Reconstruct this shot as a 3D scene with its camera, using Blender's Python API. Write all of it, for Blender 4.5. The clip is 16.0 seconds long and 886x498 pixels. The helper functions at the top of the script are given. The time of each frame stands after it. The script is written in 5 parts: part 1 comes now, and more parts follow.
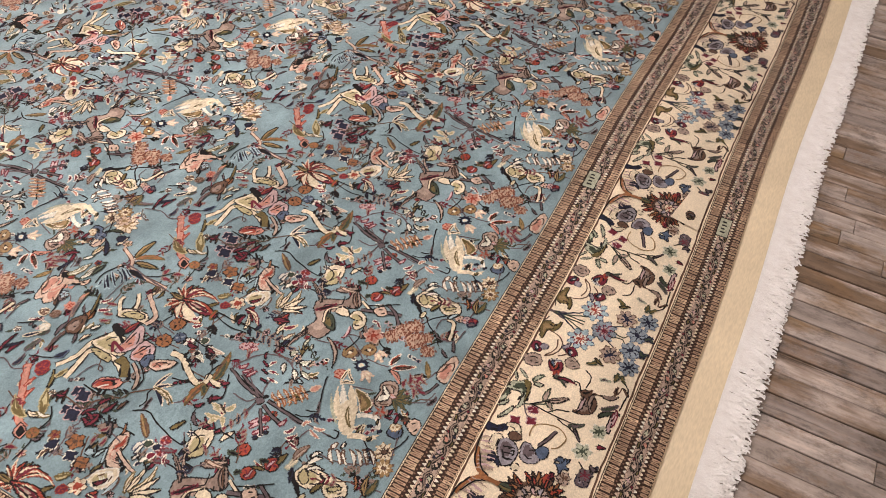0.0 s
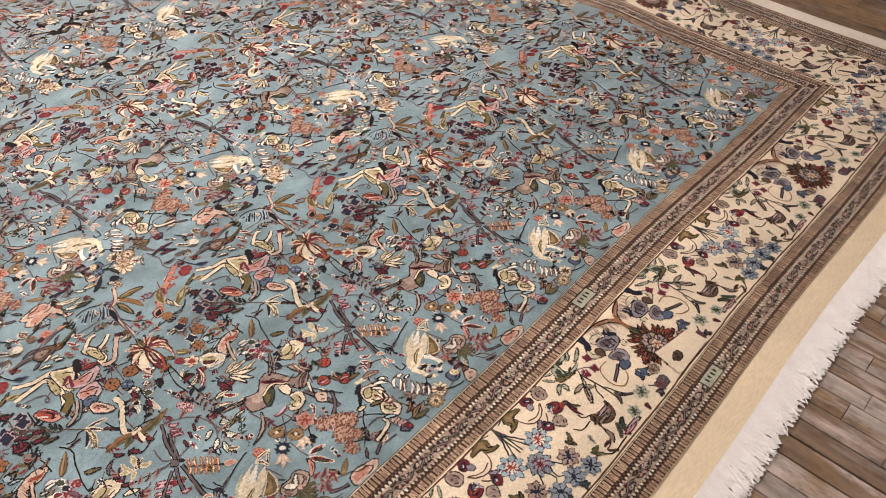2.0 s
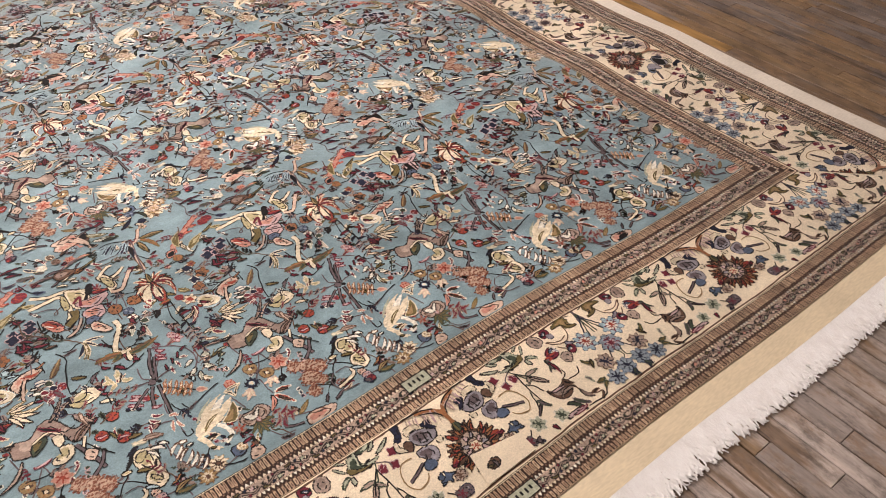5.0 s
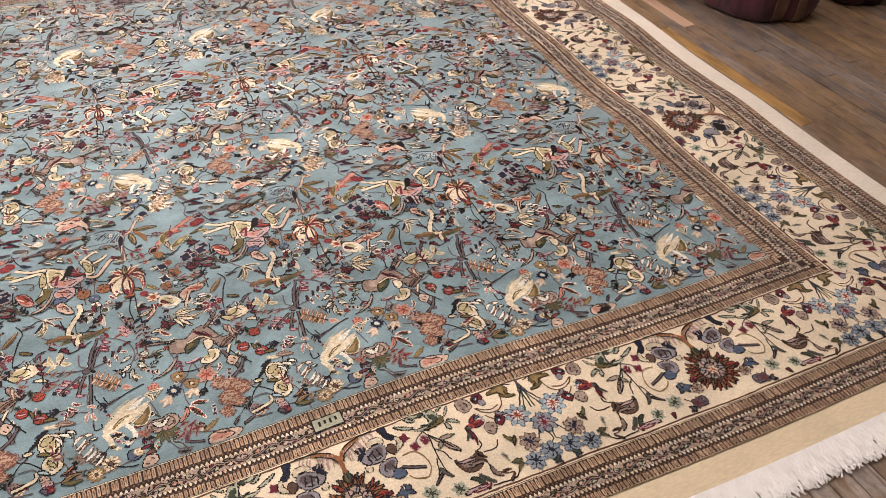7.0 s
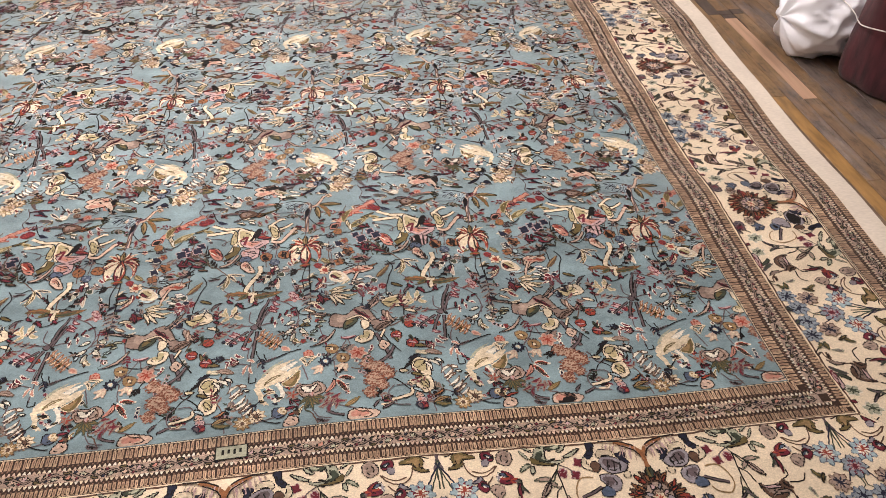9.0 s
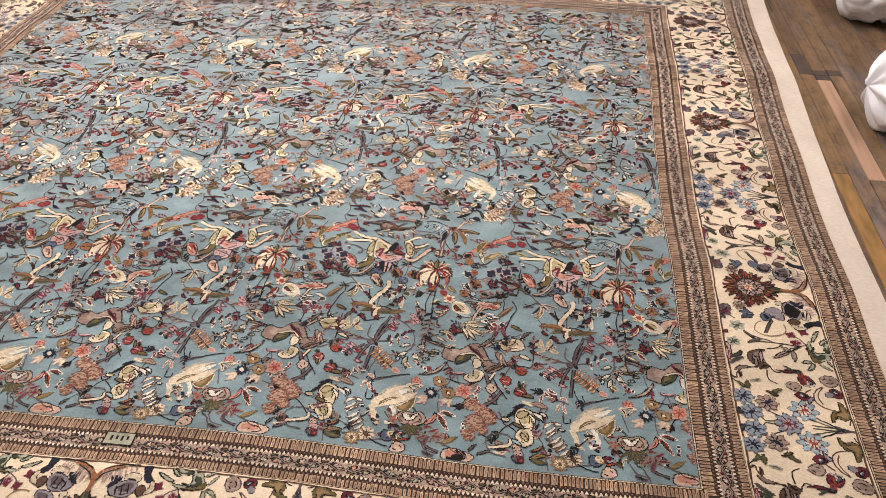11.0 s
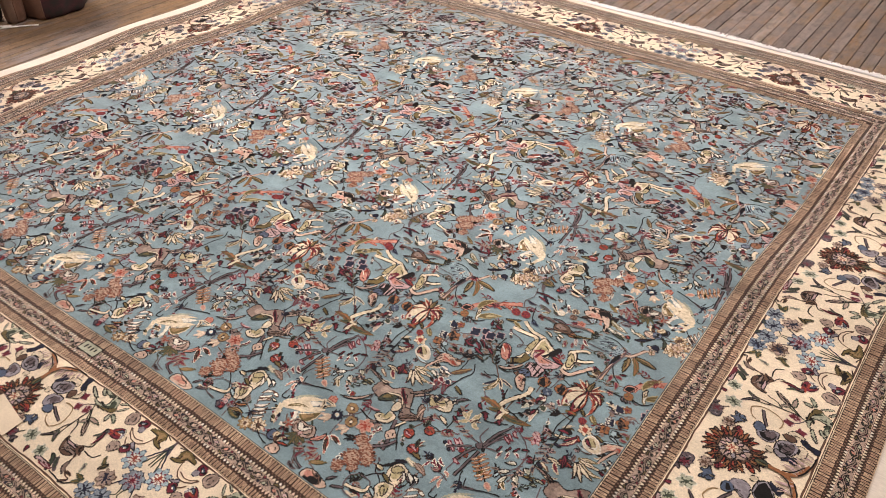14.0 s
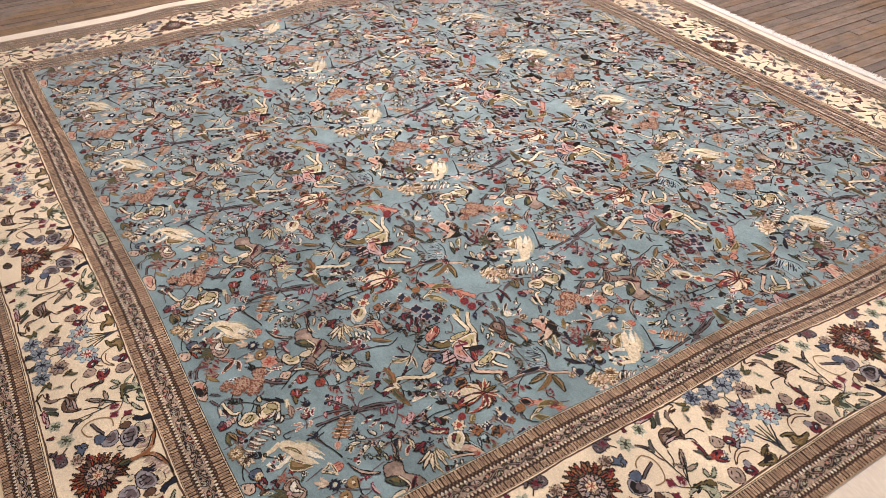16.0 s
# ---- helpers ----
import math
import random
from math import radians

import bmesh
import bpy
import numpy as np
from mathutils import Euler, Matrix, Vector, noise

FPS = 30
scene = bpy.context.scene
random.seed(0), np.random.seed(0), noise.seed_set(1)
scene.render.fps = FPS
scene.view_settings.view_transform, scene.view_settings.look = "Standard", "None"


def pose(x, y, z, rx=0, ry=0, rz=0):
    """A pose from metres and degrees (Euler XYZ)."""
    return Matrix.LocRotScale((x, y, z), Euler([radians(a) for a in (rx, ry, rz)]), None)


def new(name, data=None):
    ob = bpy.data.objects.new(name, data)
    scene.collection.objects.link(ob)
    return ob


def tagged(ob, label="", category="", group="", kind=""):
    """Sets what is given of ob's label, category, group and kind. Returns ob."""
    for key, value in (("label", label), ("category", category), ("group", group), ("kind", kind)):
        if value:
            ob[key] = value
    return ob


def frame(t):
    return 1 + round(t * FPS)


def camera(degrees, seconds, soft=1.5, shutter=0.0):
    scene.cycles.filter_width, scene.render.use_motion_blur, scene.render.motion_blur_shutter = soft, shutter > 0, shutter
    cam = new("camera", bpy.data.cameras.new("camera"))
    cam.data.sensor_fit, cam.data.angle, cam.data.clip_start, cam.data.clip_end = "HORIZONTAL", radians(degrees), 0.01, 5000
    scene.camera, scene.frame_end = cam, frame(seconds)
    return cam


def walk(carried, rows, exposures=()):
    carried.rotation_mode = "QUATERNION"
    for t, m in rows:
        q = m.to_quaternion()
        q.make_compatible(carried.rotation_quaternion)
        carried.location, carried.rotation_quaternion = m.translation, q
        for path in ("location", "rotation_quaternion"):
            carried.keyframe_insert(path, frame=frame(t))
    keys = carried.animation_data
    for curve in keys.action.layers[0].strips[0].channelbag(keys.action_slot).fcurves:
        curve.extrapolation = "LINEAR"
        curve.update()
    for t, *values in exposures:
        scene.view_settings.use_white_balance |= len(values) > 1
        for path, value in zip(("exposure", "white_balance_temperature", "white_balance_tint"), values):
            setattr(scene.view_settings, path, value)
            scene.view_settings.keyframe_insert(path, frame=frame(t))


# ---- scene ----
cam = camera(59.3, 16.0, 0.9)
METRES, EYE, TILT, LEAN, TURN = 4.132, 1.38, 0.0, 0.0, 25.8
ROWS = [
    (0.0, 0.0, 0.0, 0.0, 2.02, -48.4, -1.79),
    (0.5, 0.0179, 0.0011, 0.0033, 6.27, -47.49, -1.67),
    (1.0, 0.0417, 0.0106, 0.008, 10.25, -46.52, -1.49),
    (1.5, 0.0679, 0.0235, 0.0118, 13.67, -45.5, -1.24),
    (2.0, 0.0906, 0.0367, 0.012, 16.22, -44.57, -0.94),
    (2.5, 0.1146, 0.049, 0.0089, 17.84, -43.79, -0.68),
    (3.0, 0.1414, 0.059, 0.01, 18.83, -43.25, -0.53),
    (3.5, 0.1595, 0.0699, 0.005, 19.77, -42.84, -0.53),
    (4.0, 0.1742, 0.0884, -0.0017, 21.17, -42.52, -0.61),
    (4.5, 0.1913, 0.1096, -0.0028, 23.14, -42.26, -0.71),
    (7.0, 0.2879, 0.2031, -0.0005, 39.84, -40.82, -0.9),
    (7.5, 0.3006, 0.236, -0.0026, 43.79, -40.57, -0.9),
    (8.0, 0.3148, 0.2623, -0.0007, 47.96, -40.37, -0.84),
    (8.5, 0.3273, 0.2851, -0.0, 52.25, -40.2, -0.89),
    (11.0, 0.3824, 0.4331, 0.0109, 71.38, -39.58, -0.69),
    (11.5, 0.3898, 0.4625, 0.015, 74.51, -39.24, -0.67),
    (12.0, 0.4022, 0.4981, 0.0224, 77.8, -38.81, -0.68),
    (12.5, 0.4052, 0.532, 0.0226, 81.85, -38.38, -0.74),
    (13.0, 0.3994, 0.5627, 0.0173, 87.18, -38.08, -0.84),
    (13.5, 0.3953, 0.5965, 0.0186, 94.1, -37.92, -0.58),
    (14.0, 0.3912, 0.6322, 0.0221, 100.51, -37.89, -0.71),
    (14.5, 0.3854, 0.6816, 0.0253, 107.15, -37.93, -0.75),
    (15.0, 0.3782, 0.7273, 0.0268, 112.9, -38.09, -0.71),
    (15.5, 0.3607, 0.7626, 0.0212, 117.62, -38.35, -0.78),
    (16.0, 0.3409, 0.8013, 0.024, 121.95, -38.73, -0.81),
]
walk(cam, [(t, pose(0, 0, EYE, TILT, LEAN, TURN) @ pose(METRES * x, METRES * y, METRES * z, 90 + pitch, roll, yaw)) for t, x, y, z, yaw, pitch, roll in ROWS],
     exposures=((0.0, -0.1), (4.0, -0.03), (8.0, 0.04), (12.0, 0.06), (16.0, 0.0)))

# ---------------------------------------------------------------- world and lamps
world = bpy.data.worlds.new("world")
scene.world = world
world.use_nodes = True
world.node_tree.nodes["Background"].inputs[0].default_value = (1.0, 0.9, 0.8, 1)
world.node_tree.nodes["Background"].inputs[1].default_value = 0.02


def assumed_lamp(x, y, z, sx, sy, watts, spread, colour):
    data = bpy.data.lights.new("ceiling_lamp_light", "AREA")
    data.shape, data.size, data.size_y, data.energy, data.color = "RECTANGLE", sx, sy, watts, colour
    data.spread = radians(spread)
    ob = new("ceiling_lamp_light", data)
    ob.matrix_world = pose(x, y, z)
    return ob


CEILING = 3.05
# assumed overhead sources, unseen; places and watts set to shape brightness across the rug
LAMPS = [(-1.9, 1.3, 63, 135), (-1.8, 4.1, 38, 170), (-1.8, -1.8, 108, 170), (1.6, 1.3, 19, 170), (-4.9, 1.3, 92, 170)]
for lx, ly, watts, spread in LAMPS:
    assumed_lamp(lx, ly, CEILING - 0.09, 1.2, 0.55, watts, spread, (1.0, 0.872, 0.835))


# ---------------------------------------------------------------- materials
def node_material(name):
    m = bpy.data.materials.new(name)
    m.use_nodes = True
    nt = m.node_tree
    return m, nt, nt.nodes, nt.links, nt.nodes["Principled BSDF"]


def mixed(nt, kind, fac, a, b):
    """A colour mix node; fac, a and b are sockets or values."""
    n = nt.nodes.new("ShaderNodeMix")
    n.data_type, n.blend_type = "RGBA", kind
    for k, v in ((0, fac), (6, a), (7, b)):
        if isinstance(v, (int, float)):
            n.inputs[k].default_value = v
        elif isinstance(v, tuple):
            n.inputs[k].default_value = (*v, 1) if len(v) == 3 else v
        else:
            nt.links.new(v, n.inputs[k])
    return n.outputs[2]


def noise_of(nt, scale, detail=3.0, stretch=(1, 1, 1), rough=0.55, where="Object", shift=None):
    tc = nt.nodes.new("ShaderNodeTexCoord")
    mp = nt.nodes.new("ShaderNodeMapping")
    mp.inputs["Scale"].default_value = stretch
    nt.links.new(tc.outputs[where], mp.inputs["Vector"])
    vector = mp.outputs[0]
    if shift is not None:
        add = nt.nodes.new("ShaderNodeVectorMath")
        add.operation = "ADD"
        nt.links.new(vector, add.inputs[0])
        nt.links.new(shift, add.inputs[1])
        vector = add.outputs[0]
    t = nt.nodes.new("ShaderNodeTexNoise")
    t.inputs["Scale"].default_value, t.inputs["Detail"].default_value, t.inputs["Roughness"].default_value = scale, detail, rough
    nt.links.new(vector, t.inputs["Vector"])
    return t.outputs["Fac"]


def ramp(nt, fac, *stops):
    r = nt.nodes.new("ShaderNodeValToRGB")
    while len(r.color_ramp.elements) < len(stops):
        r.color_ramp.elements.new(0.5)
    for e, (p, c) in zip(r.color_ramp.elements, stops):
        e.position = p
        e.color = (*c, 1) if isinstance(c, tuple) else (c, c, c, 1)
    nt.links.new(fac, r.inputs[0])
    return r.outputs[0]


def bumped(nt, height, strength, distance, bsdf):
    b = nt.nodes.new("ShaderNodeBump")
    b.inputs["Strength"].default_value, b.inputs["Distance"].default_value = strength, distance
    nt.links.new(height, b.inputs["Height"])
    nt.links.new(b.outputs[0], bsdf.inputs["Normal"])


def wool(name, colour, sheen=0.55, mottle=0.7, speckled=0.8):
    """Knotted wool pile: knots along the warp, dye that varies from skein to skein, cloudy painted nap sheen, a soft
    nap.
    """
    m, nt, nodes, links, bsdf = node_material(name)
    knots = noise_of(nt, 420, 1.0, (1, 0.7, 1))
    sheen_cloud = noise_of(nt, 11, 4.0, (1.2, 0.8, 1))
    abrash = noise_of(nt, 1.6, 2.0, (2.2, 0.25, 1))
    c = mixed(nt, "MULTIPLY", 0.55, colour, ramp(nt, knots, (0.3, 0.68), (0.7, 1.22)))
    yarn = noise_of(nt, 120, 2.0, (1.4, 0.8, 1))
    c = mixed(nt, "MULTIPLY", speckled, c, ramp(nt, yarn, (0.34, 0.72), (0.66, 1.22)))
    # cloudy tone: dye mottling, plus uneven sheen of ruffled nap put into the colour
    c = mixed(nt, "MULTIPLY", mottle, c, ramp(nt, sheen_cloud, (0.32, 0.7), (0.68, 1.22)))
    c = mixed(nt, "MULTIPLY", 0.7, c, ramp(nt, abrash, (0.35, 0.84), (0.65, 1.14)))
    links.new(c, bsdf.inputs["Base Color"])
    bsdf.inputs["Roughness"].default_value = 0.58
    bsdf.inputs["Specular IOR Level"].default_value = 0.09
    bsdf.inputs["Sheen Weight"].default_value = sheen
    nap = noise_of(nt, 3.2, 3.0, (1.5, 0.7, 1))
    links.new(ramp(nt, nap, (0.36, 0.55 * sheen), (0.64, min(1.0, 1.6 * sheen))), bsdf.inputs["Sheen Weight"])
    bsdf.inputs["Sheen Roughness"].default_value = 0.42
    bsdf.inputs["Sheen Tint"].default_value = (0.95, 0.94, 0.95, 1)
    bumped(nt, knots, 0.5, 0.0015, bsdf)
    return m


K = wool("wool_black", (0.009, 0.008, 0.008), 0.06)
N = wool("wool_navy", (0.016, 0.018, 0.034), 0.06)
M = wool("wool_maroon", (0.13, 0.018, 0.03), 0.2)
R = wool("wool_rust", (0.27, 0.05, 0.03), 0.2)
S = wool("wool_salmon", (0.42, 0.2, 0.15))
P = wool("wool_pink", (0.42, 0.295, 0.29))
T = wool("wool_tan", (0.22, 0.16, 0.13))
TP = wool("wool_taupe", (0.33, 0.25, 0.2))
C = wool("wool_cream", (0.58, 0.5, 0.36))
W = wool("wool_white", (0.62, 0.59, 0.5))
O = wool("wool_olive", (0.125, 0.095, 0.036), 0.25)
G = wool("wool_green", (0.042, 0.054, 0.036), 0.18)
B = wool("wool_brown", (0.1, 0.056, 0.036), 0.25)
L = wool("wool_lilac", (0.105, 0.08, 0.085), 0.25)
A = wool("wool_aqua", (0.3, 0.4, 0.43))
Y = wool("wool_mustard", (0.25, 0.165, 0.075))
F = wool("wool_blush", (0.47, 0.35, 0.27))
U = wool("wool_blue", (0.065, 0.09, 0.14))
SL = wool("wool_slate", (0.24, 0.22, 0.24))
SG = wool("wool_sage", (0.34, 0.35, 0.26))
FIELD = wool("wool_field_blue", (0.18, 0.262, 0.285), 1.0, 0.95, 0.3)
IVORY = wool("wool_ivory", (0.715, 0.61, 0.45), 0.55, 0.35, 0.2)
COMB = wool("wool_comb_brown", (0.036, 0.019, 0.013), 0.25)
TOOTH = wool("wool_comb_tan", (0.35, 0.235, 0.155), 0.45, 1.0)
TOOTH_PALE = wool("wool_comb_pale", (0.47, 0.34, 0.225), 0.45, 1.0)
TOOTH_DULL = wool("wool_comb_dull", (0.17, 0.1, 0.07), 0.4, 1.0)
SPECK = wool("wool_rust_speckle", (0.17, 0.06, 0.035))
SB = wool("wool_steel_blue", (0.23, 0.27, 0.3))
BUSH = wool("wool_bush_ground", (0.36, 0.25, 0.18))
OR = wool("wool_orange_brown", (0.24, 0.1, 0.04))
KHAKI = wool("wool_khaki", (0.36, 0.31, 0.17))
SECOND = {"wool_sage": G, "wool_slate": L, "wool_cream": KHAKI, "wool_taupe": T, "wool_tan": TP, "wool_maroon": R, "wool_rust": M, "wool_blush": S,
          "wool_olive": Y, "wool_brown": T, "wool_blue": SB, "wool_salmon": R, "wool_khaki": O, "wool_pink": S, "wool_white": SG, "wool_orange_brown": B,
          "wool_mustard": OR, "wool_lilac": SL, "wool_green": O}
PALE = (C, W, F, P, S, A, T, SG, TP)


def flatweave_material(name, colour):
    m, nt, nodes, links, bsdf = node_material(name)
    weft = noise_of(nt, 300, 1.0, (1, 0.2, 1))
    dirt = noise_of(nt, 5, 4.0)
    c = mixed(nt, "MULTIPLY", 0.5, colour, ramp(nt, weft, (0.3, 0.8), (0.7, 1.1)))
    c = mixed(nt, "MULTIPLY", 0.6, c, ramp(nt, dirt, (0.35, 0.86), (0.65, 1.08)))
    links.new(c, bsdf.inputs["Base Color"])
    bsdf.inputs["Roughness"].default_value = 0.9
    bumped(nt, weft, 0.3, 0.001, bsdf)
    return m


def plain_cloth(name, colour, dark, scale=30, rough=0.85, sheen=0.0, stretch=(1, 1, 1)):
    m, nt, nodes, links, bsdf = node_material(name)
    big = noise_of(nt, scale, 4.0, stretch)
    fine = noise_of(nt, scale * 14, 1.0)
    c = mixed(nt, "MIX", ramp(nt, big, (0.35, 0.0), (0.7, 1.0)), colour, dark)
    c = mixed(nt, "MULTIPLY", 0.5, c, ramp(nt, fine, (0.3, 0.7), (0.7, 1.2)))
    links.new(c, bsdf.inputs["Base Color"])
    bsdf.inputs["Roughness"].default_value, bsdf.inputs["Sheen Weight"].default_value = rough, sheen
    bumped(nt, fine, 0.4, 0.002, bsdf)
    return m


FLATWEAVE = flatweave_material("cotton_flatweave", (0.68, 0.57, 0.39))
BINDING = flatweave_material("ivory_side_binding", (0.66, 0.6, 0.51))
FRINGE = plain_cloth("cotton_fringe", (0.9, 0.89, 0.87), (0.82, 0.8, 0.77), 40)


def old_wood(name, random_source):
    """Worn strip flooring: grey traffic wear over amber varnish, each board different."""
    m, nt, nodes, links, bsdf = node_material(name)
    if random_source == "object":
        info = nt.nodes.new("ShaderNodeObjectInfo").outputs["Random"]
    else:
        info = nt.nodes.new("ShaderNodeNewGeometry").outputs["Random Per Island"]
    wide = nt.nodes.new("ShaderNodeMath")
    wide.operation = "MULTIPLY"
    wide.inputs[1].default_value = 37.0
    links.new(info, wide.inputs[0])
    grain = noise_of(nt, 55, 4.0, (0.05, 1.0, 1.0), 0.65, shift=wide.outputs[0])
    streak = noise_of(nt, 7, 4.0, (0.35, 1.8, 1.0), 0.65, shift=wide.outputs[0])
    wear = noise_of(nt, 2.0, 4.0, (0.5, 1.0, 1.0), 0.6)
    grime = noise_of(nt, 14, 4.0, (0.5, 1.0, 1.0), 0.6)
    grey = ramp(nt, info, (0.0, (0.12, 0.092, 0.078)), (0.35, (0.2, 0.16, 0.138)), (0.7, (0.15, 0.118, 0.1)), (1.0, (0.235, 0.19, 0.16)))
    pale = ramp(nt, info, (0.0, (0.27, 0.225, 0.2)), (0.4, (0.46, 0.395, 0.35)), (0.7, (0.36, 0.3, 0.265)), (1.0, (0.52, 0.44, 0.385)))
    amber = ramp(nt, info, (0.0, (0.15, 0.088, 0.043)), (0.5, (0.215, 0.128, 0.052)), (1.0, (0.125, 0.076, 0.043)))
    mixer = nt.nodes.new("ShaderNodeMath")
    mixer.operation = "MULTIPLY_ADD"
    links.new(streak, mixer.inputs[0])
    mixer.inputs[1].default_value = 0.75
    links.new(wear, mixer.inputs[2])
    extra = nt.nodes.new("ShaderNodeMath")
    extra.operation = "MULTIPLY_ADD"
    links.new(info, extra.inputs[0])
    extra.inputs[1].default_value = 0.22
    links.new(mixer.outputs[0], extra.inputs[2])
    tc = nt.nodes.new("ShaderNodeTexCoord")
    sep = nt.nodes.new("ShaderNodeSeparateXYZ")
    links.new(tc.outputs["Object"], sep.inputs[0])
    pale_end = nt.nodes.new("ShaderNodeMapRange")       # the paler boards at one end of the room
    pale_end.interpolation_type = "SMOOTHSTEP"
    pale_end.inputs[1].default_value, pale_end.inputs[2].default_value = -0.5, 0.25
    links.new(sep.outputs[0], pale_end.inputs[0])
    dull = nt.nodes.new("ShaderNodeMapRange")       # and the dull boards at the other
    dull.interpolation_type = "SMOOTHSTEP"
    dull.inputs[1].default_value, dull.inputs[2].default_value = -3.1, -3.7
    links.new(sep.outputs[0], dull.inputs[0])
    both = nt.nodes.new("ShaderNodeMath")
    both.operation = "ADD"
    links.new(pale_end.outputs[0], both.inputs[0])
    links.new(dull.outputs[0], both.inputs[1])
    less = nt.nodes.new("ShaderNodeMath")
    less.operation = "MULTIPLY_ADD"
    less.inputs[1].default_value = -0.15
    links.new(both.outputs[0], less.inputs[0])
    links.new(extra.outputs[0], less.inputs[2])
    extra = less
    mask = ramp(nt, extra.outputs[0], (0.86, 0.0), (0.96, 0.85))
    c = mixed(nt, "MIX", mask, mixed(nt, "MIX", pale_end.outputs[0], grey, pale), amber)
    c = mixed(nt, "MULTIPLY", 0.75, c, ramp(nt, grain, (0.3, 0.58), (0.65, 1.2)))
    crack = noise_of(nt, 24, 5.0, (0.035, 1.0, 1.0), 0.7, shift=wide.outputs[0])
    c = mixed(nt, "MULTIPLY", 0.8, c, ramp(nt, crack, (0.33, 0.15), (0.38, 1.0)))
    scuff = noise_of(nt, 6, 6.0, (0.4, 1.0, 1.0), 0.75)
    c = mixed(nt, "MIX", ramp(nt, scuff, (0.5, 0.0), (0.66, 0.38)), c, (0.24, 0.19, 0.15))
    c = mixed(nt, "MULTIPLY", 0.7, c, ramp(nt, grime, (0.3, 0.62), (0.62, 1.15)))
    varnish = noise_of(nt, 9, 7.0, (0.6, 1.0, 1.0), 0.8, shift=wide.outputs[0])
    c = mixed(nt, "MIX", ramp(nt, varnish, (0.5, 0.0), (0.62, 0.6)), c, (0.22, 0.13, 0.065))
    stain = noise_of(nt, 21, 8.0, (0.55, 1.0, 1.0), 0.8)
    c = mixed(nt, "MULTIPLY", 0.85, c, ramp(nt, stain, (0.36, 0.4), (0.5, 1.0), (0.7, 1.25)))
    links.new(c, bsdf.inputs["Base Color"])
    gloss = nt.nodes.new("ShaderNodeMapRange")
    gloss.inputs[3].default_value, gloss.inputs[4].default_value = 0.42, 0.7
    links.new(grime, gloss.inputs[0])
    links.new(gloss.outputs[0], bsdf.inputs["Roughness"])
    bumped(nt, grain, 0.35, 0.001, bsdf)
    return m


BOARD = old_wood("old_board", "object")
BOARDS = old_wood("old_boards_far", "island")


def simple(name, colour, rough=0.6, metal=0.0, spread=0.25, scale=20, stretch=(1, 1, 1)):
    m, nt, nodes, links, bsdf = node_material(name)
    n = noise_of(nt, scale, 4.0, stretch)
    c = mixed(nt, "MULTIPLY", 1.0, colour, ramp(nt, n, (0.3, 1 - spread), (0.7, 1 + spread)))
    links.new(c, bsdf.inputs["Base Color"])
    bsdf.inputs["Roughness"].default_value, bsdf.inputs["Metallic"].default_value = rough, metal
    bumped(nt, n, 0.2, 0.002, bsdf)
    return m


PATCH_WOOD = simple("new_patch_wood", (0.42, 0.27, 0.18), 0.5, 0, 0.2, 40, (0.06, 1, 1))
GOLD_WOOD = simple("gold_varnished_wood", (0.28, 0.16, 0.055), 0.42, 0, 0.55, 22, (0.25, 1, 1))
DARK_WOOD = simple("dark_patch_wood", (0.07, 0.05, 0.04), 0.6, 0, 0.4, 40, (0.2, 1, 1))
SUBFLOOR = simple("joint_dirt", (0.02, 0.015, 0.012), 0.9)
PLASTER = simple("wall_plaster", (0.62, 0.58, 0.52), 0.9, 0, 0.08, 3)
SHEETING = simple("white_sheeting", (0.88, 0.91, 0.97), 0.32, 0, 0.05, 7)
MAROON = plain_cloth("maroon_pile_back", (0.09, 0.018, 0.026), (0.03, 0.007, 0.011), 34, 0.9, 0.15, (1, 1, 0.22))
BEIGE = plain_cloth("beige_band", (0.17, 0.1, 0.065), (0.11, 0.065, 0.045), 18)
CORD = simple("white_cord", (0.75, 0.73, 0.7), 0.8)
DARKCLOTH = plain_cloth("dark_patterned_pile", (0.05, 0.014, 0.016), (0.012, 0.014, 0.012), 22, 0.9)
STEM_BROWN = plain_cloth("brown_pile_back", (0.16, 0.08, 0.05), (0.1, 0.05, 0.03), 18)
RIM = simple("black_rim", (0.02, 0.019, 0.018), 0.45)
HONEY = simple("honey_wood", (0.33, 0.17, 0.05), 0.45, 0, 0.3, 12, (0.3, 1, 1))
DIFFUSER = simple("lamp_diffuser", (0.85, 0.83, 0.8), 0.5, 0, 0.02)
LAMP_METAL = simple("white_enamel", (0.7, 0.7, 0.68), 0.4, 0, 0.04)


# ---------------------------------------------------------------- building helpers
def finish(name, verts, faces, materials, parent=None, label="", slots=None, smooth=False):
    me = bpy.data.meshes.new(name)
    me.from_pydata(verts, [], faces)
    for m in materials:
        me.materials.append(m)
    if slots is not None:
        me.polygons.foreach_set("material_index", slots)
    if smooth:
        me.polygons.foreach_set("use_smooth", [True] * len(faces))
    me.update()
    ob = new(name, me)
    ob.parent = parent
    if label:
        tagged(ob, label)
    return ob


def part(name, bm, material, parent, label="", smooth=False):
    me = bpy.data.meshes.new(name)
    bm.to_mesh(me)
    bm.free()
    me.materials.append(material)
    if smooth:
        me.polygons.foreach_set("use_smooth", [True] * len(me.polygons))
    ob = new(name, me)
    ob.parent = parent
    if label:
        tagged(ob, label)
    return ob


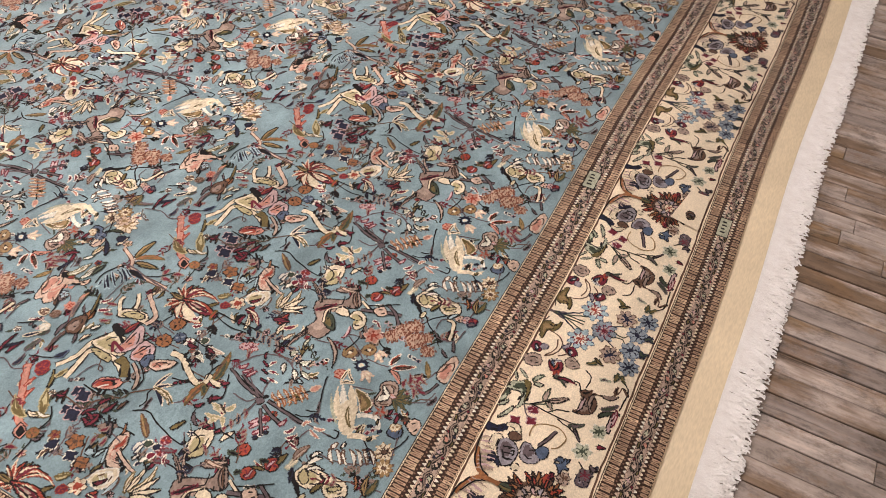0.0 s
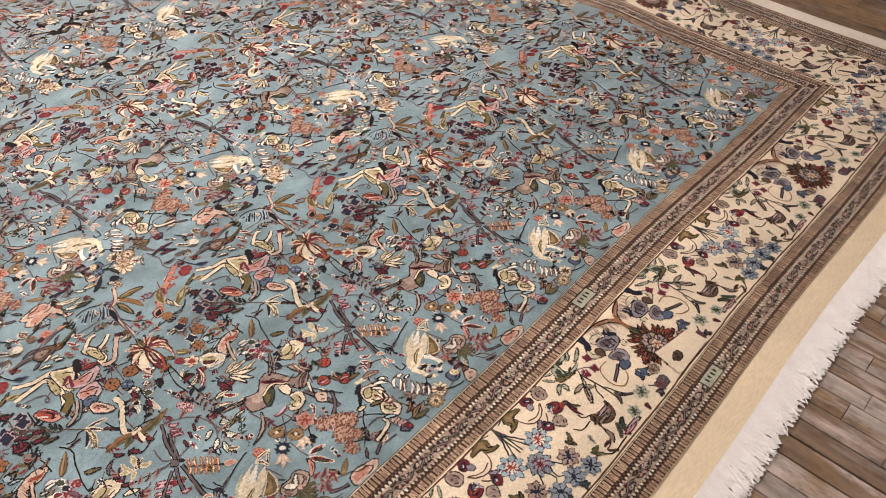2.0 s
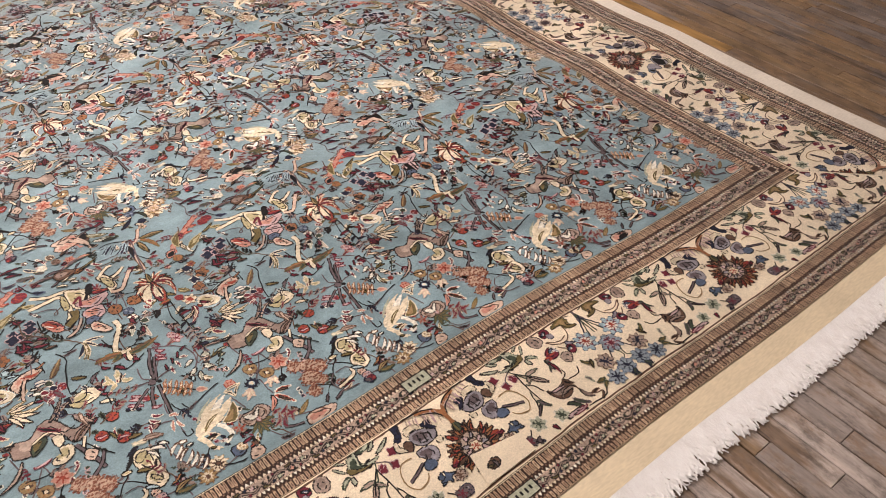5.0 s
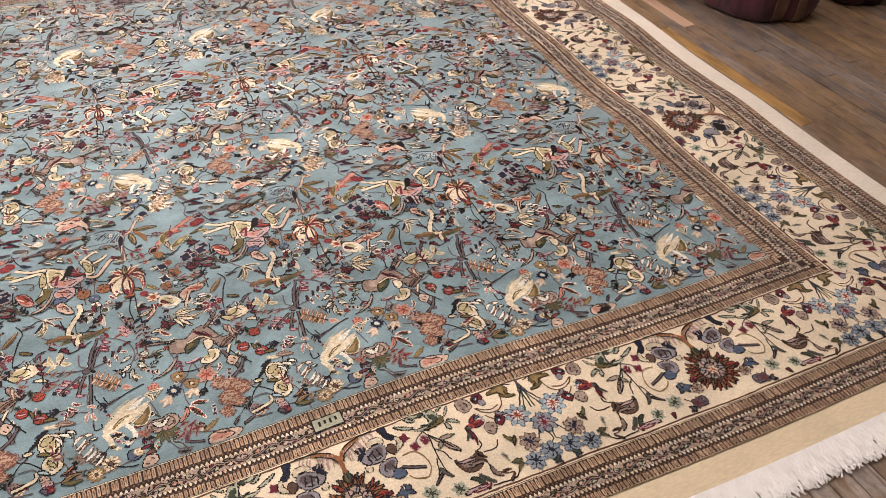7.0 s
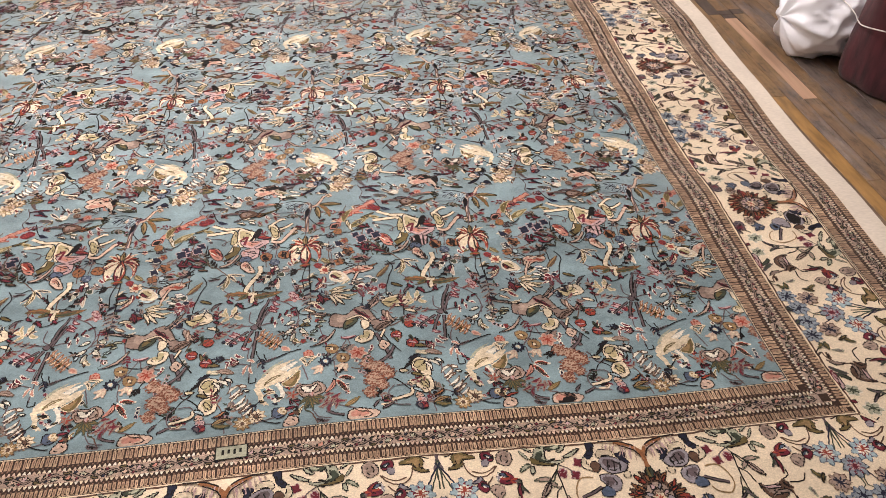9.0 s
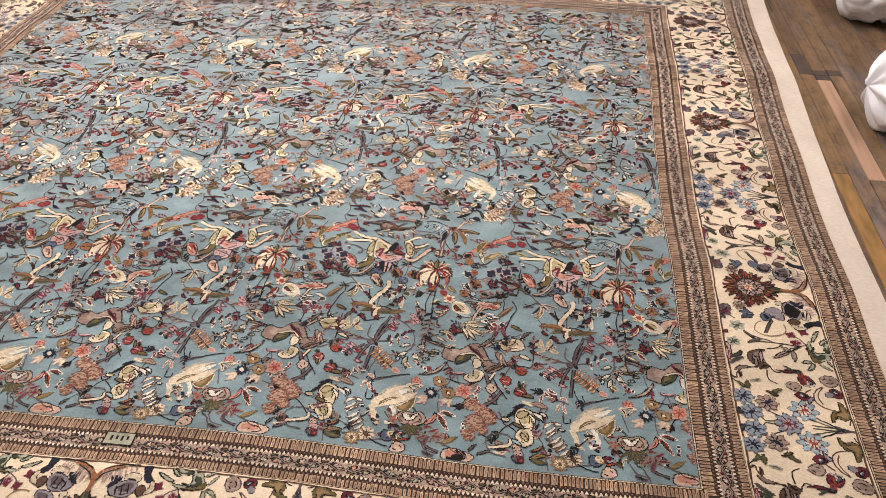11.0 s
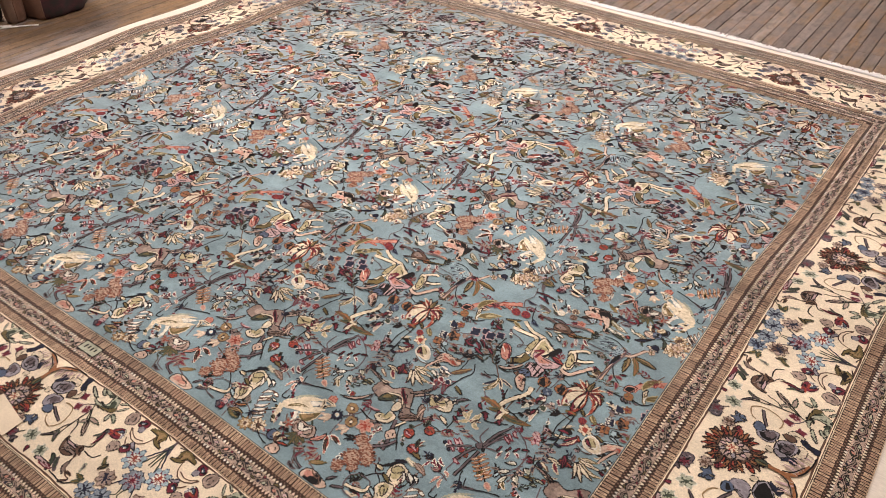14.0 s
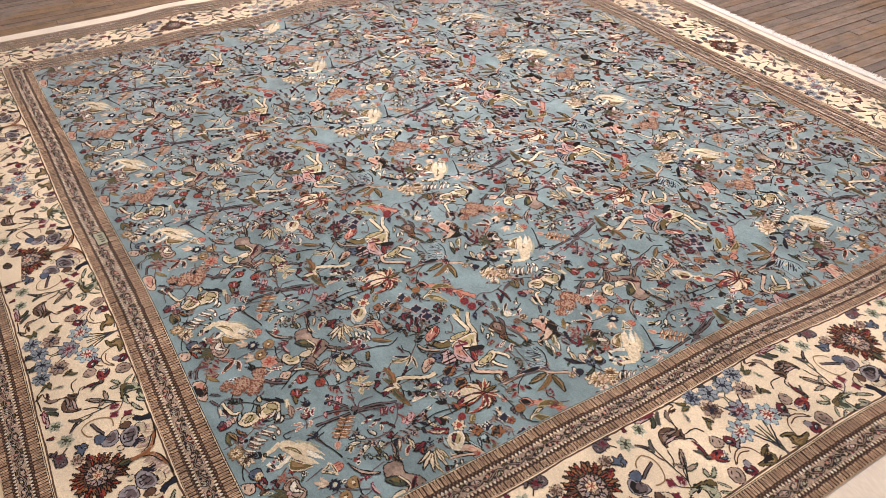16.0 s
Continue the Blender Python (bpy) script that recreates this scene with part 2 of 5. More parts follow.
def box_bm(x0, x1, y0, y1, z0, z1, bevel=0.0):
    bm = bmesh.new()
    bmesh.ops.create_cube(bm, size=1)
    for v in bm.verts:
        v.co = ((x0 + x1) / 2 + v.co.x * (x1 - x0), (y0 + y1) / 2 + v.co.y * (y1 - y0), (z0 + z1) / 2 + v.co.z * (z1 - z0))
    if bevel:
        bmesh.ops.bevel(bm, geom=bm.edges[:], offset=bevel, segments=2, affect="EDGES")
    return bm


# ---------------------------------------------------------------- room
ROOM = (-7.5, 3.6, -4.2, 6.8)
floor = tagged(new("floor"), "worn strip wood floor, grey and amber boards", "floor", kind="structure")
part("subfloor", box_bm(ROOM[0], ROOM[1], ROOM[2], ROOM[3], -0.12, -0.012), SUBFLOOR, floor)
for wname, b in (("wall_west", (ROOM[0] - 0.2, ROOM[0], ROOM[2] - 0.2, ROOM[3] + 0.2)), ("wall_east", (ROOM[1], ROOM[1] + 0.2, ROOM[2] - 0.2, ROOM[3] + 0.2)),
                 ("wall_south", (ROOM[0], ROOM[1], ROOM[2] - 0.2, ROOM[2])), ("wall_north", (ROOM[0], ROOM[1], ROOM[3], ROOM[3] + 0.2))):
    tagged(part(wname, box_bm(*b, -0.1, CEILING), PLASTER, None), "plain painted plaster wall", "wall", kind="structure")
tagged(part("ceiling", box_bm(ROOM[0] - 0.2, ROOM[1] + 0.2, ROOM[2] - 0.2, ROOM[3] + 0.2, CEILING, CEILING + 0.15), PLASTER, None), "plain painted ceiling", "ceiling", kind="structure")


# ---------------------------------------------------------------- the rug
FX0, FX1, FY0, FY1 = -2.832, -0.35, 0.188, 2.737   # the blue field
rug = tagged(new("rug"), "large square knotted wool rug, pale blue field with flowers, ivory border", "rug")


def ripple(x, y):
    """Height of the pile above the boards: folds from storage that have not yet flattened."""
    d = max(FX0 - 0.45 - x, x - FX1 - 0.45, FY0 - 0.45 - y, y - FY1 - 0.45, 0)
    h = 0.0
    for cx, amp, wid in ((-1.04, 0.013, 0.13), (-1.66, 0.015, 0.2), (-2.3, 0.013, 0.13), (-2.6, 0.008, 0.1), (-3.05, 0.006, 0.14), (-0.2, 0.004, 0.16)):
        bend = 0.03 * math.sin(1.7 * y + 5 * cx)
        h += amp * (0.75 + 0.25 * math.sin(2.1 * y + 3 * cx)) * math.exp(-((x - cx - bend) / wid) ** 2)
    h += 0.003 * math.sin(5.1 * y + 1.3 * x) + 0.003
    return 0.009 + max(h, 0.0) * max(0.0, 1 - d / 0.2)


# how far each band of the hand-woven border really lies from the field, side by side
BANDS = (0.0, 0.113, 0.346, 0.458, 0.545)
TRUE = {"near": (0.0, 0.105, 0.345, 0.438, 0.565), "far": (0.0, 0.111, 0.338, 0.448, 0.535),
        "right": (0.0, 0.106, 0.369, 0.477, 0.557), "left": (0.0, 0.09, 0.278, 0.378, 0.45)}


def drawn(side, d):
    """Distance from the field on one side: each band has a width of its own there."""
    if d <= 0:
        return d
    for a, b, p, q in zip(BANDS, BANDS[1:], TRUE[side], TRUE[side][1:]):
        if d <= b:
            return p + (q - p) * (d - a) / (b - a)
    return TRUE[side][-1] + d - BANDS[-1]


def settle(x, y, z=0.0):
    """Rug place to world: the edges wander a little, the pile follows the folds."""
    px, py = x, y
    if x > FX1:
        x = FX1 + drawn("near", x - FX1)
    elif x < FX0:
        x = FX0 - drawn("far", FX0 - x)
    if y > FY1:
        y = FY1 + drawn("right", y - FY1)
    elif y < FY0:
        y = FY0 - drawn("left", FY0 - y)
    wx = x + 0.006 * math.sin(2.3 * y + 0.6) + 0.003 * math.sin(6.1 * y + 0.3 * x)
    wy = y + 0.006 * math.sin(1.9 * x + 0.4) + 0.004 * math.sin(5.3 * x + 0.2 * y)
    t = max(0.0, min(1.2, (-x - 0.4) / 2.5))
    wy += 0.05 * t * t * max(0.0, (y - FY0) / (FY1 - FY0))     # the rug is a little wider at its far end
    return (wx, wy, ripple(px, py) + z)


def sheet(name, x0, x1, y0, y1, step, material, z=0.0, label=""):
    nx, ny = max(1, math.ceil((x1 - x0) / step)), max(1, math.ceil((y1 - y0) / step))
    verts = [settle(x0 + (x1 - x0) * i / nx, y0 + (y1 - y0) * j / ny, z) for i in range(nx + 1) for j in range(ny + 1)]
    faces = [(i * (ny + 1) + j, (i + 1) * (ny + 1) + j, (i + 1) * (ny + 1) + j + 1, i * (ny + 1) + j + 1) for i in range(nx) for j in range(ny)]
    return finish(name, verts, faces, [material], rug, label, smooth=True)


SIDES = ("near", "far", "right", "left")


def side_point(side, s, d):
    """A place on a border: s along the side from its middle, d outwards from the field."""
    if side == "near":
        return FX1 + d, (FY0 + FY1) / 2 + s
    if side == "far":
        return FX0 - d, (FY0 + FY1) / 2 - s
    if side == "right":
        return (FX0 + FX1) / 2 - s, FY1 + d
    return (FX0 + FX1) / 2 + s, FY0 - d


def half(side, d):
    return (FY1 - FY0 if side in ("near", "far") else FX1 - FX0) / 2 + d


def frame_band(name, d0, d1, material, z=0.0, label="", sides=SIDES):
    """A mitred band right round the field, between two distances from it; one part a side."""
    made = {}
    for side in sides:
        n = 180
        k = max(1, math.ceil((d1 - d0) / 0.03))
        verts, faces = [], []
        for i in range(n + 1):
            for q in range(k + 1):
                d = d0 + (d1 - d0) * q / k
                verts.append(settle(*side_point(side, (2 * i / n - 1) * half(side, d), d), z))
        for i in range(n):
            for q in range(k):
                a = i * (k + 1) + q
                faces.append((a, a + k + 1, a + k + 2, a + 1))
        made[side] = finish(name, verts, faces, [material], rug, label, smooth=True)
    return made


KNOT = 2.4     # millimetres from knot to knot


class Weave:
    """Draws woven shapes on the rug, each a thin layer of pile over the one before."""

    def __init__(self, place, clip, base=0.0006, step=0.00002, shrink=1.0):
        self.step, self.shrink = step, shrink
        self.rng = random.Random(5)
        self.place, self.clip, self.base = place, clip, base
        self.verts, self.faces, self.slots, self.mats, self.level = [], [], [], [], 0

    def knotted(self, pts):
        """An outline stepped by the knots, as the weaver ties it."""
        out, g = [], KNOT
        for a, b in zip(pts, pts[1:] + pts[:1]):
            n = max(1, min(30, round(math.hypot(b[0] - a[0], b[1] - a[1]) / g)))
            for k in range(n):
                f = k / n
                q = (g * round((a[0] + f * (b[0] - a[0])) / g), g * round((a[1] + f * (b[1] - a[1])) / g))
                if out and q == out[-1]:
                    continue
                if out and q[0] != out[-1][0] and q[1] != out[-1][1]:
                    out.append((q[0], out[-1][1]))
                out.append(q)
        if len(out) < 4:
            return pts
        return [(u + self.rng.uniform(-0.55, 0.55), v + self.rng.uniform(-0.55, 0.55)) for u, v in out]

    def poly(self, pts, material, rough=False):
        self.level += 1
        if rough:
            pts = self.knotted(pts)
        pts = [self.place(u / 1000, v / 1000) for u, v in pts]
        x0, x1, y0, y1 = self.clip
        for axis, limit, sign in ((0, x0, 1), (0, x1, -1), (1, y0, 1), (1, y1, -1)):
            out = []
            for a, b in zip(pts, pts[1:] + pts[:1]):
                ia, ib = (a[axis] - limit) * sign >= 0, (b[axis] - limit) * sign >= 0
                if ia:
                    out.append(a)
                if ia != ib:
                    f = (limit - a[axis]) / (b[axis] - a[axis])
                    out.append((a[0] + f * (b[0] - a[0]), a[1] + f * (b[1] - a[1])))
            pts = out
            if len(pts) < 3:
                return
        area = sum(a[0] * b[1] - a[1] * b[0] for a, b in zip(pts, pts[1:] + pts[:1]))
        if area < 0:
            pts = pts[::-1]
        if material not in self.mats:
            self.mats.append(material)
        k = len(self.verts)
        z = self.base + self.level * self.step
        self.verts += [settle(x, y, z) for x, y in pts]
        self.faces.append(tuple(range(k, k + len(pts))))
        self.slots.append(self.mats.index(material))

    def leaf(self, u0, v0, u1, v1, w, fill, rim=None, bend=None):
        length = math.hypot(u1 - u0, v1 - v0) or 1
        dx, dy = (u1 - u0) / length, (v1 - v0) / length
        w = max(0.82 * w * self.shrink, 3.6)
        if bend is None:
            bend = self.rng.uniform(-0.16, 0.16)
        if rim is P and w < 10:
            rim = T
        if rim is L and fill in PALE:
            rim = B

        def shape(grow):
            left, right = [], []
            for f in (0.0, 0.12, 0.3, 0.5, 0.7, 0.88, 1.0):
                h = (w / 2) * math.sin(math.pi * min(1, 0.06 + 0.94 * f) ** 0.85) + grow
                c = f * length + grow * (2 * f - 1)
                off = bend * length * 4 * f * (1 - f)
                left.append((u0 + dx * c - dy * (h + off), v0 + dy * c + dx * (h + off)))
                right.append((u0 + dx * c + dy * (h - off), v0 + dy * c - dx * (h - off)))
            return left + right[::-1]
        if rim:
            self.poly(shape(1.3 if rim in (P, W) else 2.0), rim, True)
        self.poly(shape(0.0 if not rim else -0.5), fill, True)
        tone = SECOND.get(fill.name)
        if rim in (K, O, B) and w > 10 and length > 18 and tone is not None:
            side = shape(-1.2)
            spine = [((a[0] + b[0]) / 2, (a[1] + b[1]) / 2) for a, b in zip(side[:7], side[:6:-1])]
            self.poly(side[:7] + spine[::-1], tone, True)
        if rim and w > 9 and length > 26 and fill not in (K, N):
            self.poly([(u0 + dx * length * f - dy * h, v0 + dy * length * f + dx * h) for f, h in ((0.15, bend * length * 0.5), (0.5, bend * length + 1.2), (0.85, bend * length * 0.5), (0.5, bend * length - 1.2))], rim)

    def stroke(self, material, w, *pts):
        pts = [(u + self.rng.uniform(-0.8, 0.8), v + self.rng.uniform(-0.8, 0.8)) for u, v in smooth_line(pts, 5)]
        w = max(w * 1.12, 2.9)
        left, right = [], []
        for i, (u, v) in enumerate(pts):
            a, b = pts[max(0, i - 1)], pts[min(len(pts) - 1, i + 1)]
            l = math.hypot(b[0] - a[0], b[1] - a[1]) or 1
            h = w / 2 * self.rng.uniform(0.75, 1.12)
            nx, ny = -(b[1] - a[1]) / l * h, (b[0] - a[0]) / l * h
            left.append((u + nx, v + ny))
            right.append((u - nx, v - ny))
        self.level += 1
        for i in range(len(pts) - 1):
            self.level -= 1
            self.poly([left[i], left[i + 1], right[i + 1], right[i]], material)

    def limb(self, fill, rim, w, *pts):
        self.stroke(rim, max(w, 3) + 4.0, *pts)
        self.stroke(fill, w, *pts)

    def patch(self, fill, rim, *pts):
        pts = smooth_ring(pts, 4)
        if self.shrink != 1.0:
            mu, mv = sum(p[0] for p in pts) / len(pts), sum(p[1] for p in pts) / len(pts)
            pts = [(mu + self.shrink * (p[0] - mu), mv + self.shrink * (p[1] - mv)) for p in pts]
        area = sum(a[0] * b[1] - a[1] * b[0] for a, b in zip(pts, pts[1:] + pts[:1]))
        if rim is not None and fill not in (K, N) and rim not in (C, W):
            rim = K
        if rim:
            grown = []
            for i, (u, v) in enumerate(pts):
                a, b = pts[i - 1], pts[(i + 1) % len(pts)]
                l = math.hypot(b[0] - a[0], b[1] - a[1]) or 1
                k = (2.5 if self.shrink > 0.9 else 1.9) * (1 if area > 0 else -1)
                grown.append((u + (b[1] - a[1]) / l * k, v - (b[0] - a[0]) / l * k))
            self.poly(grown, rim, True)
        self.poly(pts, fill, True)
        tone = SECOND.get(fill.name)
        if rim and abs(area) > 900:
            cu, cv = sum(p[0] for p in pts) / len(pts), sum(p[1] for p in pts) / len(pts)
            n = len(pts)
            if tone is not None and abs(area) > 1500:
                ou, ov = 0.22 * (pts[0][0] - cu), 0.22 * (pts[0][1] - cv)
                self.poly([(cu + ou + 0.58 * (p[0] - cu), cv + ov + 0.58 * (p[1] - cv)) for p in pts], tone, True)
            for start, span, q in ((n // 7, n // 3, 0.55), (n // 2, n // 4, 0.62), (n * 4 // 5, n // 6, 0.3)):
                line = [(cu + q * (pts[(start + i) % n][0] - cu), cv + q * (pts[(start + i) % n][1] - cv)) for i in range(0, span, 3)]
                if len(line) > 1:
                    self.stroke(rim if rim in (K, M, N, R, B, G) else B, 2.2, *line)

    def disc(self, u, v, r, fill, rim=None):
        def ring(q):
            return [(u + q * (1 + 0.06 * math.sin(3 * a + u)) * math.cos(a), v + q * (1 + 0.06 * math.cos(2 * a + v)) * math.sin(a)) for a in [math.tau * i / 12 for i in range(12)]]
        if rim:
            self.poly(ring(r + 1.6), rim, True)
        self.poly(ring(r), fill, True)
        tone = SECOND.get(fill.name)
        if rim and r > 8.5 and tone is not None:
            for i in range(4):
                a = math.tau * i / 4 + 0.4 + 0.1 * u
                self.leaf(u + 0.2 * r * math.cos(a), v + 0.2 * r * math.sin(a), u + 0.85 * r * math.cos(a), v + 0.85 * r * math.sin(a), 3.6, tone if i % 2 else rim)

    def flower(self, u, v, r, petals, fill, heart, rim=None):
        def ring(q, depth):
            n = petals * 6
            return [(u + q * (1 - depth * (0.5 + 0.5 * math.cos(petals * a))) * math.cos(a + 0.3), v + q * (1 - depth * (0.5 + 0.5 * math.cos(petals * a))) * math.sin(a + 0.3)) for a in [math.tau * i / n for i in range(n)]]
        if rim:
            self.poly(ring(r + 1.5, 0.3), rim, True)
        self.poly(ring(r, 0.36), fill, True)
        for i in range(petals):
            a = math.tau * i / petals + 0.3
            self.leaf(u + 0.25 * r * math.cos(a), v + 0.25 * r * math.sin(a), u + 0.72 * r * math.cos(a), v + 0.72 * r * math.sin(a), 0.1 * r, heart)
        self.disc(u, v, r * 0.26, heart)

    def speckle(self, u, v, ru, rv, n):
        rng = random.Random(int(u * 7 + v * 13))
        self.patch(BUSH, None, *[(u + ru * (0.9 + 0.15 * math.sin(5 * a)) * math.cos(a), v + rv * (0.9 + 0.15 * math.cos(4 * a)) * math.sin(a)) for a in [math.tau * i / 10 for i in range(10)]])
        base = self.level
        for i in range(2 * n):
            a, q = rng.uniform(0, math.tau), 1.08 * math.sqrt(rng.random())
            self.level = base + i % 5
            s = rng.uniform(1.3, 2.2)
            cu, cv = u + ru * q * math.cos(a), v + rv * q * math.sin(a)
            self.poly([(cu - 1.5 * s, cv - 0.3 * s), (cu, cv - s), (cu + 1.5 * s, cv + 0.3 * s), (cu, cv + s)], SPECK)
        self.level = base + 6

    def done(self, name, label="", parent=None):
        if self.faces:
            return finish(name, self.verts, self.faces, self.mats, parent or rug, label, self.slots)


def catmull(p0, p1, p2, p3, f):
    return tuple(0.5 * (2 * b + (c - a) * f + (2 * a - 5 * b + 4 * c - d) * f * f + (3 * b - a - 3 * c + d) * f ** 3) for a, b, c, d in zip(p0, p1, p2, p3))


def smooth_line(pts, n):
    p = [pts[0], *pts, pts[-1]]
    return [catmull(*p[i:i + 4], k / n) for i in range(len(pts) - 1) for k in range(n)] + [pts[-1]]


def smooth_ring(pts, n):
    m = len(pts)
    return [catmull(pts[i - 1], pts[i], pts[(i + 1) % m], pts[(i + 2) % m], k / n) for i in range(m) for k in range(n)]


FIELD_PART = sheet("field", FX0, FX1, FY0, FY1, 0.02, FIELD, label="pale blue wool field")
INNER = frame_band("inner_guard", 0.0, 0.113, COMB, label="brown patterned guard stripe")
MAIN = frame_band("main_border", 0.113, 0.346, IVORY, label="ivory wool border")
OUTER = frame_band("outer_guard", 0.346, 0.458, COMB, label="dark brown patterned guard stripe")
frame_band("kilim_end", 0.458, 0.508, FLATWEAVE, -0.003, "plain beige flatwoven end", ("near",))
frame_band("kilim_end", 0.458, 0.508, BINDING, -0.003, "plain cream flatwoven end", ("far",))
frame_band("side_binding", 0.458, 0.545, BINDING, -0.003, "plain cream flatwoven side band", ("right", "left"))


def lotus(d):
    """Red lotus on a hanging stem: a striped bulb under arching cream and red petals."""
    c = -9

    def petal(u0, v0, u1, v1, w, fill, rim, bend):
        d.leaf(c + 0.74 * (u0 - c), 0.86 * v0, c + 0.74 * (u1 - c), 0.86 * v1, 0.8 * w, fill, rim, bend)

    for k in (-1, 1):
        petal(c + k * 6, -58, c + k * 40, -76, 12, O, K, 0.1 * k)
        petal(c + k * 30, 4, c + k * 60, 2, 13, O, K, 0.1 * k)
        petal(c, 2, c + k * 42, -72, 14, C, R, 0.3 * k)
        petal(c, 4, c + k * 54, -46, 15, R, K, 0.26 * k)
        petal(c + k * 6, 4, c + k * 51, -42, 6, C, None, 0.26 * k)
        petal(c, 6, c + k * 62, -16, 17, R, K, 0.2 * k)
        petal(c + k * 8, 6, c + k * 58, -14, 6, C, None, 0.2 * k)
        petal(c, 6, c + k * 56, 14, 15, R, K, 0.1 * k)
        petal(c, 8, c + k * 46, 34, 14, R, C, 0.04 * k)
        petal(c, 8, c + k * 26, 42, 12, R, K, 0)
        petal(c + k * 2, 12, c + k * 22, 38, 5, C, None, 0)
    petal(c, 6, c, 48, 20, O, K, 0)
    petal(c, -84, c, 10, 46, R, K, 0)
    for k in (-1, 1):
        petal(c + k * 3, -70, c + k * 4, -4, 7, C, None, 0.2 * k)
    petal(c, -66, c, -6, 16, M, K, 0)
    petal(c, -48, c, -18, 8, TP, None, 0)
    petal(c - 16, -86, c + 16, -86, 11, R, O, 0)
    petal(c - 8, -93, c + 8, -93, 7, M, K, 0)
    d.stroke(L, 3.4, (c, 47), (0, 118), (9, 164), (6, 194))


def pink_scroll(d):
    d.limb(C, K, 9.2, (-263, 125), (-229, 104), (-191, 100), (-165, 86), (-144, 68))
    d.limb(C, K, 9.0, (-277, 86), (-244, 87), (-205, 88), (-198, 59), (-199, 27), (-215, -9))
    d.patch(C, K, (-190, 102), (-164, 89), (-141, 73), (-152, 31), (-182, 20), (-193, 49))
    d.patch(KHAKI, O, (-200, 90), (-194, 76), (-196, 39), (-208, 35), (-208, 65))
    d.limb(O, K, 15.5, (-192, 24), (-196, 3), (-221, -15))
    d.patch(S, M, (-267, 27), (-246, 25), (-229, -4), (-230, -23), (-249, -17), (-262, 5))
    d.stroke(M, 3.1, (-263, 27), (-244, 16), (-229, -11))
    d.stroke(W, 3.1, (-264, 14), (-247, -1))
    d.patch(P, M, (-185, 44), (-163, 43), (-136, 41), (-109, 41), (-107, 27), (-139, 6), (-154, 11), (-179, 27))
    d.leaf(-139, 58, -99, 46, 15, M, K)
    d.stroke(M, 6.5, (-186, 45), (-166, 60), (-174, 28))
    d.patch(P, K, (-180, 6), (-154, 11), (-131, 4), (-133, -23), (-156, -31), (-177, -18))
    d.stroke(K, 2.3, (-172, 4), (-154, -5), (-136, -12))
    d.patch(C, K, (-113, 99), (-98, 107), (-83, 83), (-79, 43), (-100, 32), (-100, 67))
    d.limb(C, K, 6.9, (-101, 102), (-80, 121), (-64, 123))
    d.limb(C, K, 6.9, (-79, 79), (-59, 88), (-44, 101))
    d.patch(KHAKI, O, (-105, 93), (-87, 78), (-83, 48), (-96, 50))
    d.limb(F, K, 8.5, (-35, 79), (-55, 52), (-75, 27), (-100, 32))
    d.patch(K, K, (-139, 89), (-129, 85), (-137, 56), (-151, 57))
    d.patch(U, K, (-181, -20), (-162, -19), (-150, -33), (-165, -42), (-182, -36))
    d.patch(F, B, (-177, -40), (-163, -39), (-146, -67), (-140, -86), (-160, -79), (-178, -59))
    d.stroke(B, 2.0, (-173, -50), (-161, -57), (-151, -76))
    d.limb(TP, K, 5.2, (-186, -9), (-206, -39), (-233, -51))
    d.stroke(K, 2.5, (-180, -22), (-204, -52), (-236, -51))
    d.stroke(L, 2.1, (-268, 66), (-245, 62), (-224, 52), (-226, 33), (-234, 37))


def seed_discs(d):
    d.disc(-66, -24, 16, OR, K)
    d.disc(-113, -27, 16, OR, K)
    d.disc(-90, -50, 12, U, K)
    d.flower(-89, -75, 12, 4, W, M, K)
    d.leaf(-95, -75, -91, -96, 10, M, K)
    d.stroke(L, 2.4, (-86, 16), (-86, -14), (-90, -36))
    d.stroke(L, 2.4, (-89, 20), (-100, -3), (-107, -18))
    d.leaf(-42, -43, -27, -55, 8, M, W)
    d.leaf(-55, -56, -40, -70, 8, M, W)
    d.leaf(-65, -77, -56, -73, 8, M, W)
    d.leaf(-104, -103, -113, -130, 14, SG, W)
    d.disc(-104, -106, 6, K, W)
    d.leaf(-80, -117, -76, -155, 15, F, W)
    d.leaf(-83, -118, -85, -137, 10, M, K)
    d.disc(-71, -101, 8, G, W)


def curl_scroll(d):
    d.limb(C, K, 10.3, (-128, -60), (-127, -87), (-145, -116), (-159, -147), (-152, -163), (-134, -162), (-141, -181), (-140, -197))
    d.leaf(-122, -88, -111, -88, 4, K, K)
    d.leaf(-128, -99, -118, -101, 4, K, K)
    d.leaf(-135, -110, -128, -114, 4, K, K)
    d.leaf(-135, -173, -67, -165, 21, OR, O)
    d.leaf(-135, -177, -88, -172, 11, G, O)
    d.leaf(-153, -164, -209, -160, 18, OR, O)
    d.leaf(-156, -165, -175, -176, 13, G, O)
    d.stroke(K, 2.9, (-143, -160), (-118, -159), (-99, -166))
    d.leaf(-135, -193, -127, -206, 10, M, K)
    d.leaf(-110, -147, -98, -153, 6, K, K)


def fan_leaf(d):
    d.leaf(-208, -82, -168, -91, 7, N, C)
    d.leaf(-210, -84, -186, -112, 7, N, C)
    d.leaf(-209, -89, -218, -136, 7, O, C)
    d.leaf(-211, -87, -232, -121, 7, N, C)
    d.leaf(-210, -86, -224, -131, 7, C, O)
    d.stroke(K, 2.2, (-255, -86), (-238, -89), (-224, -80), (-210, -84))
    d.leaf(-256, -97, -229, -95, 6, K, L)


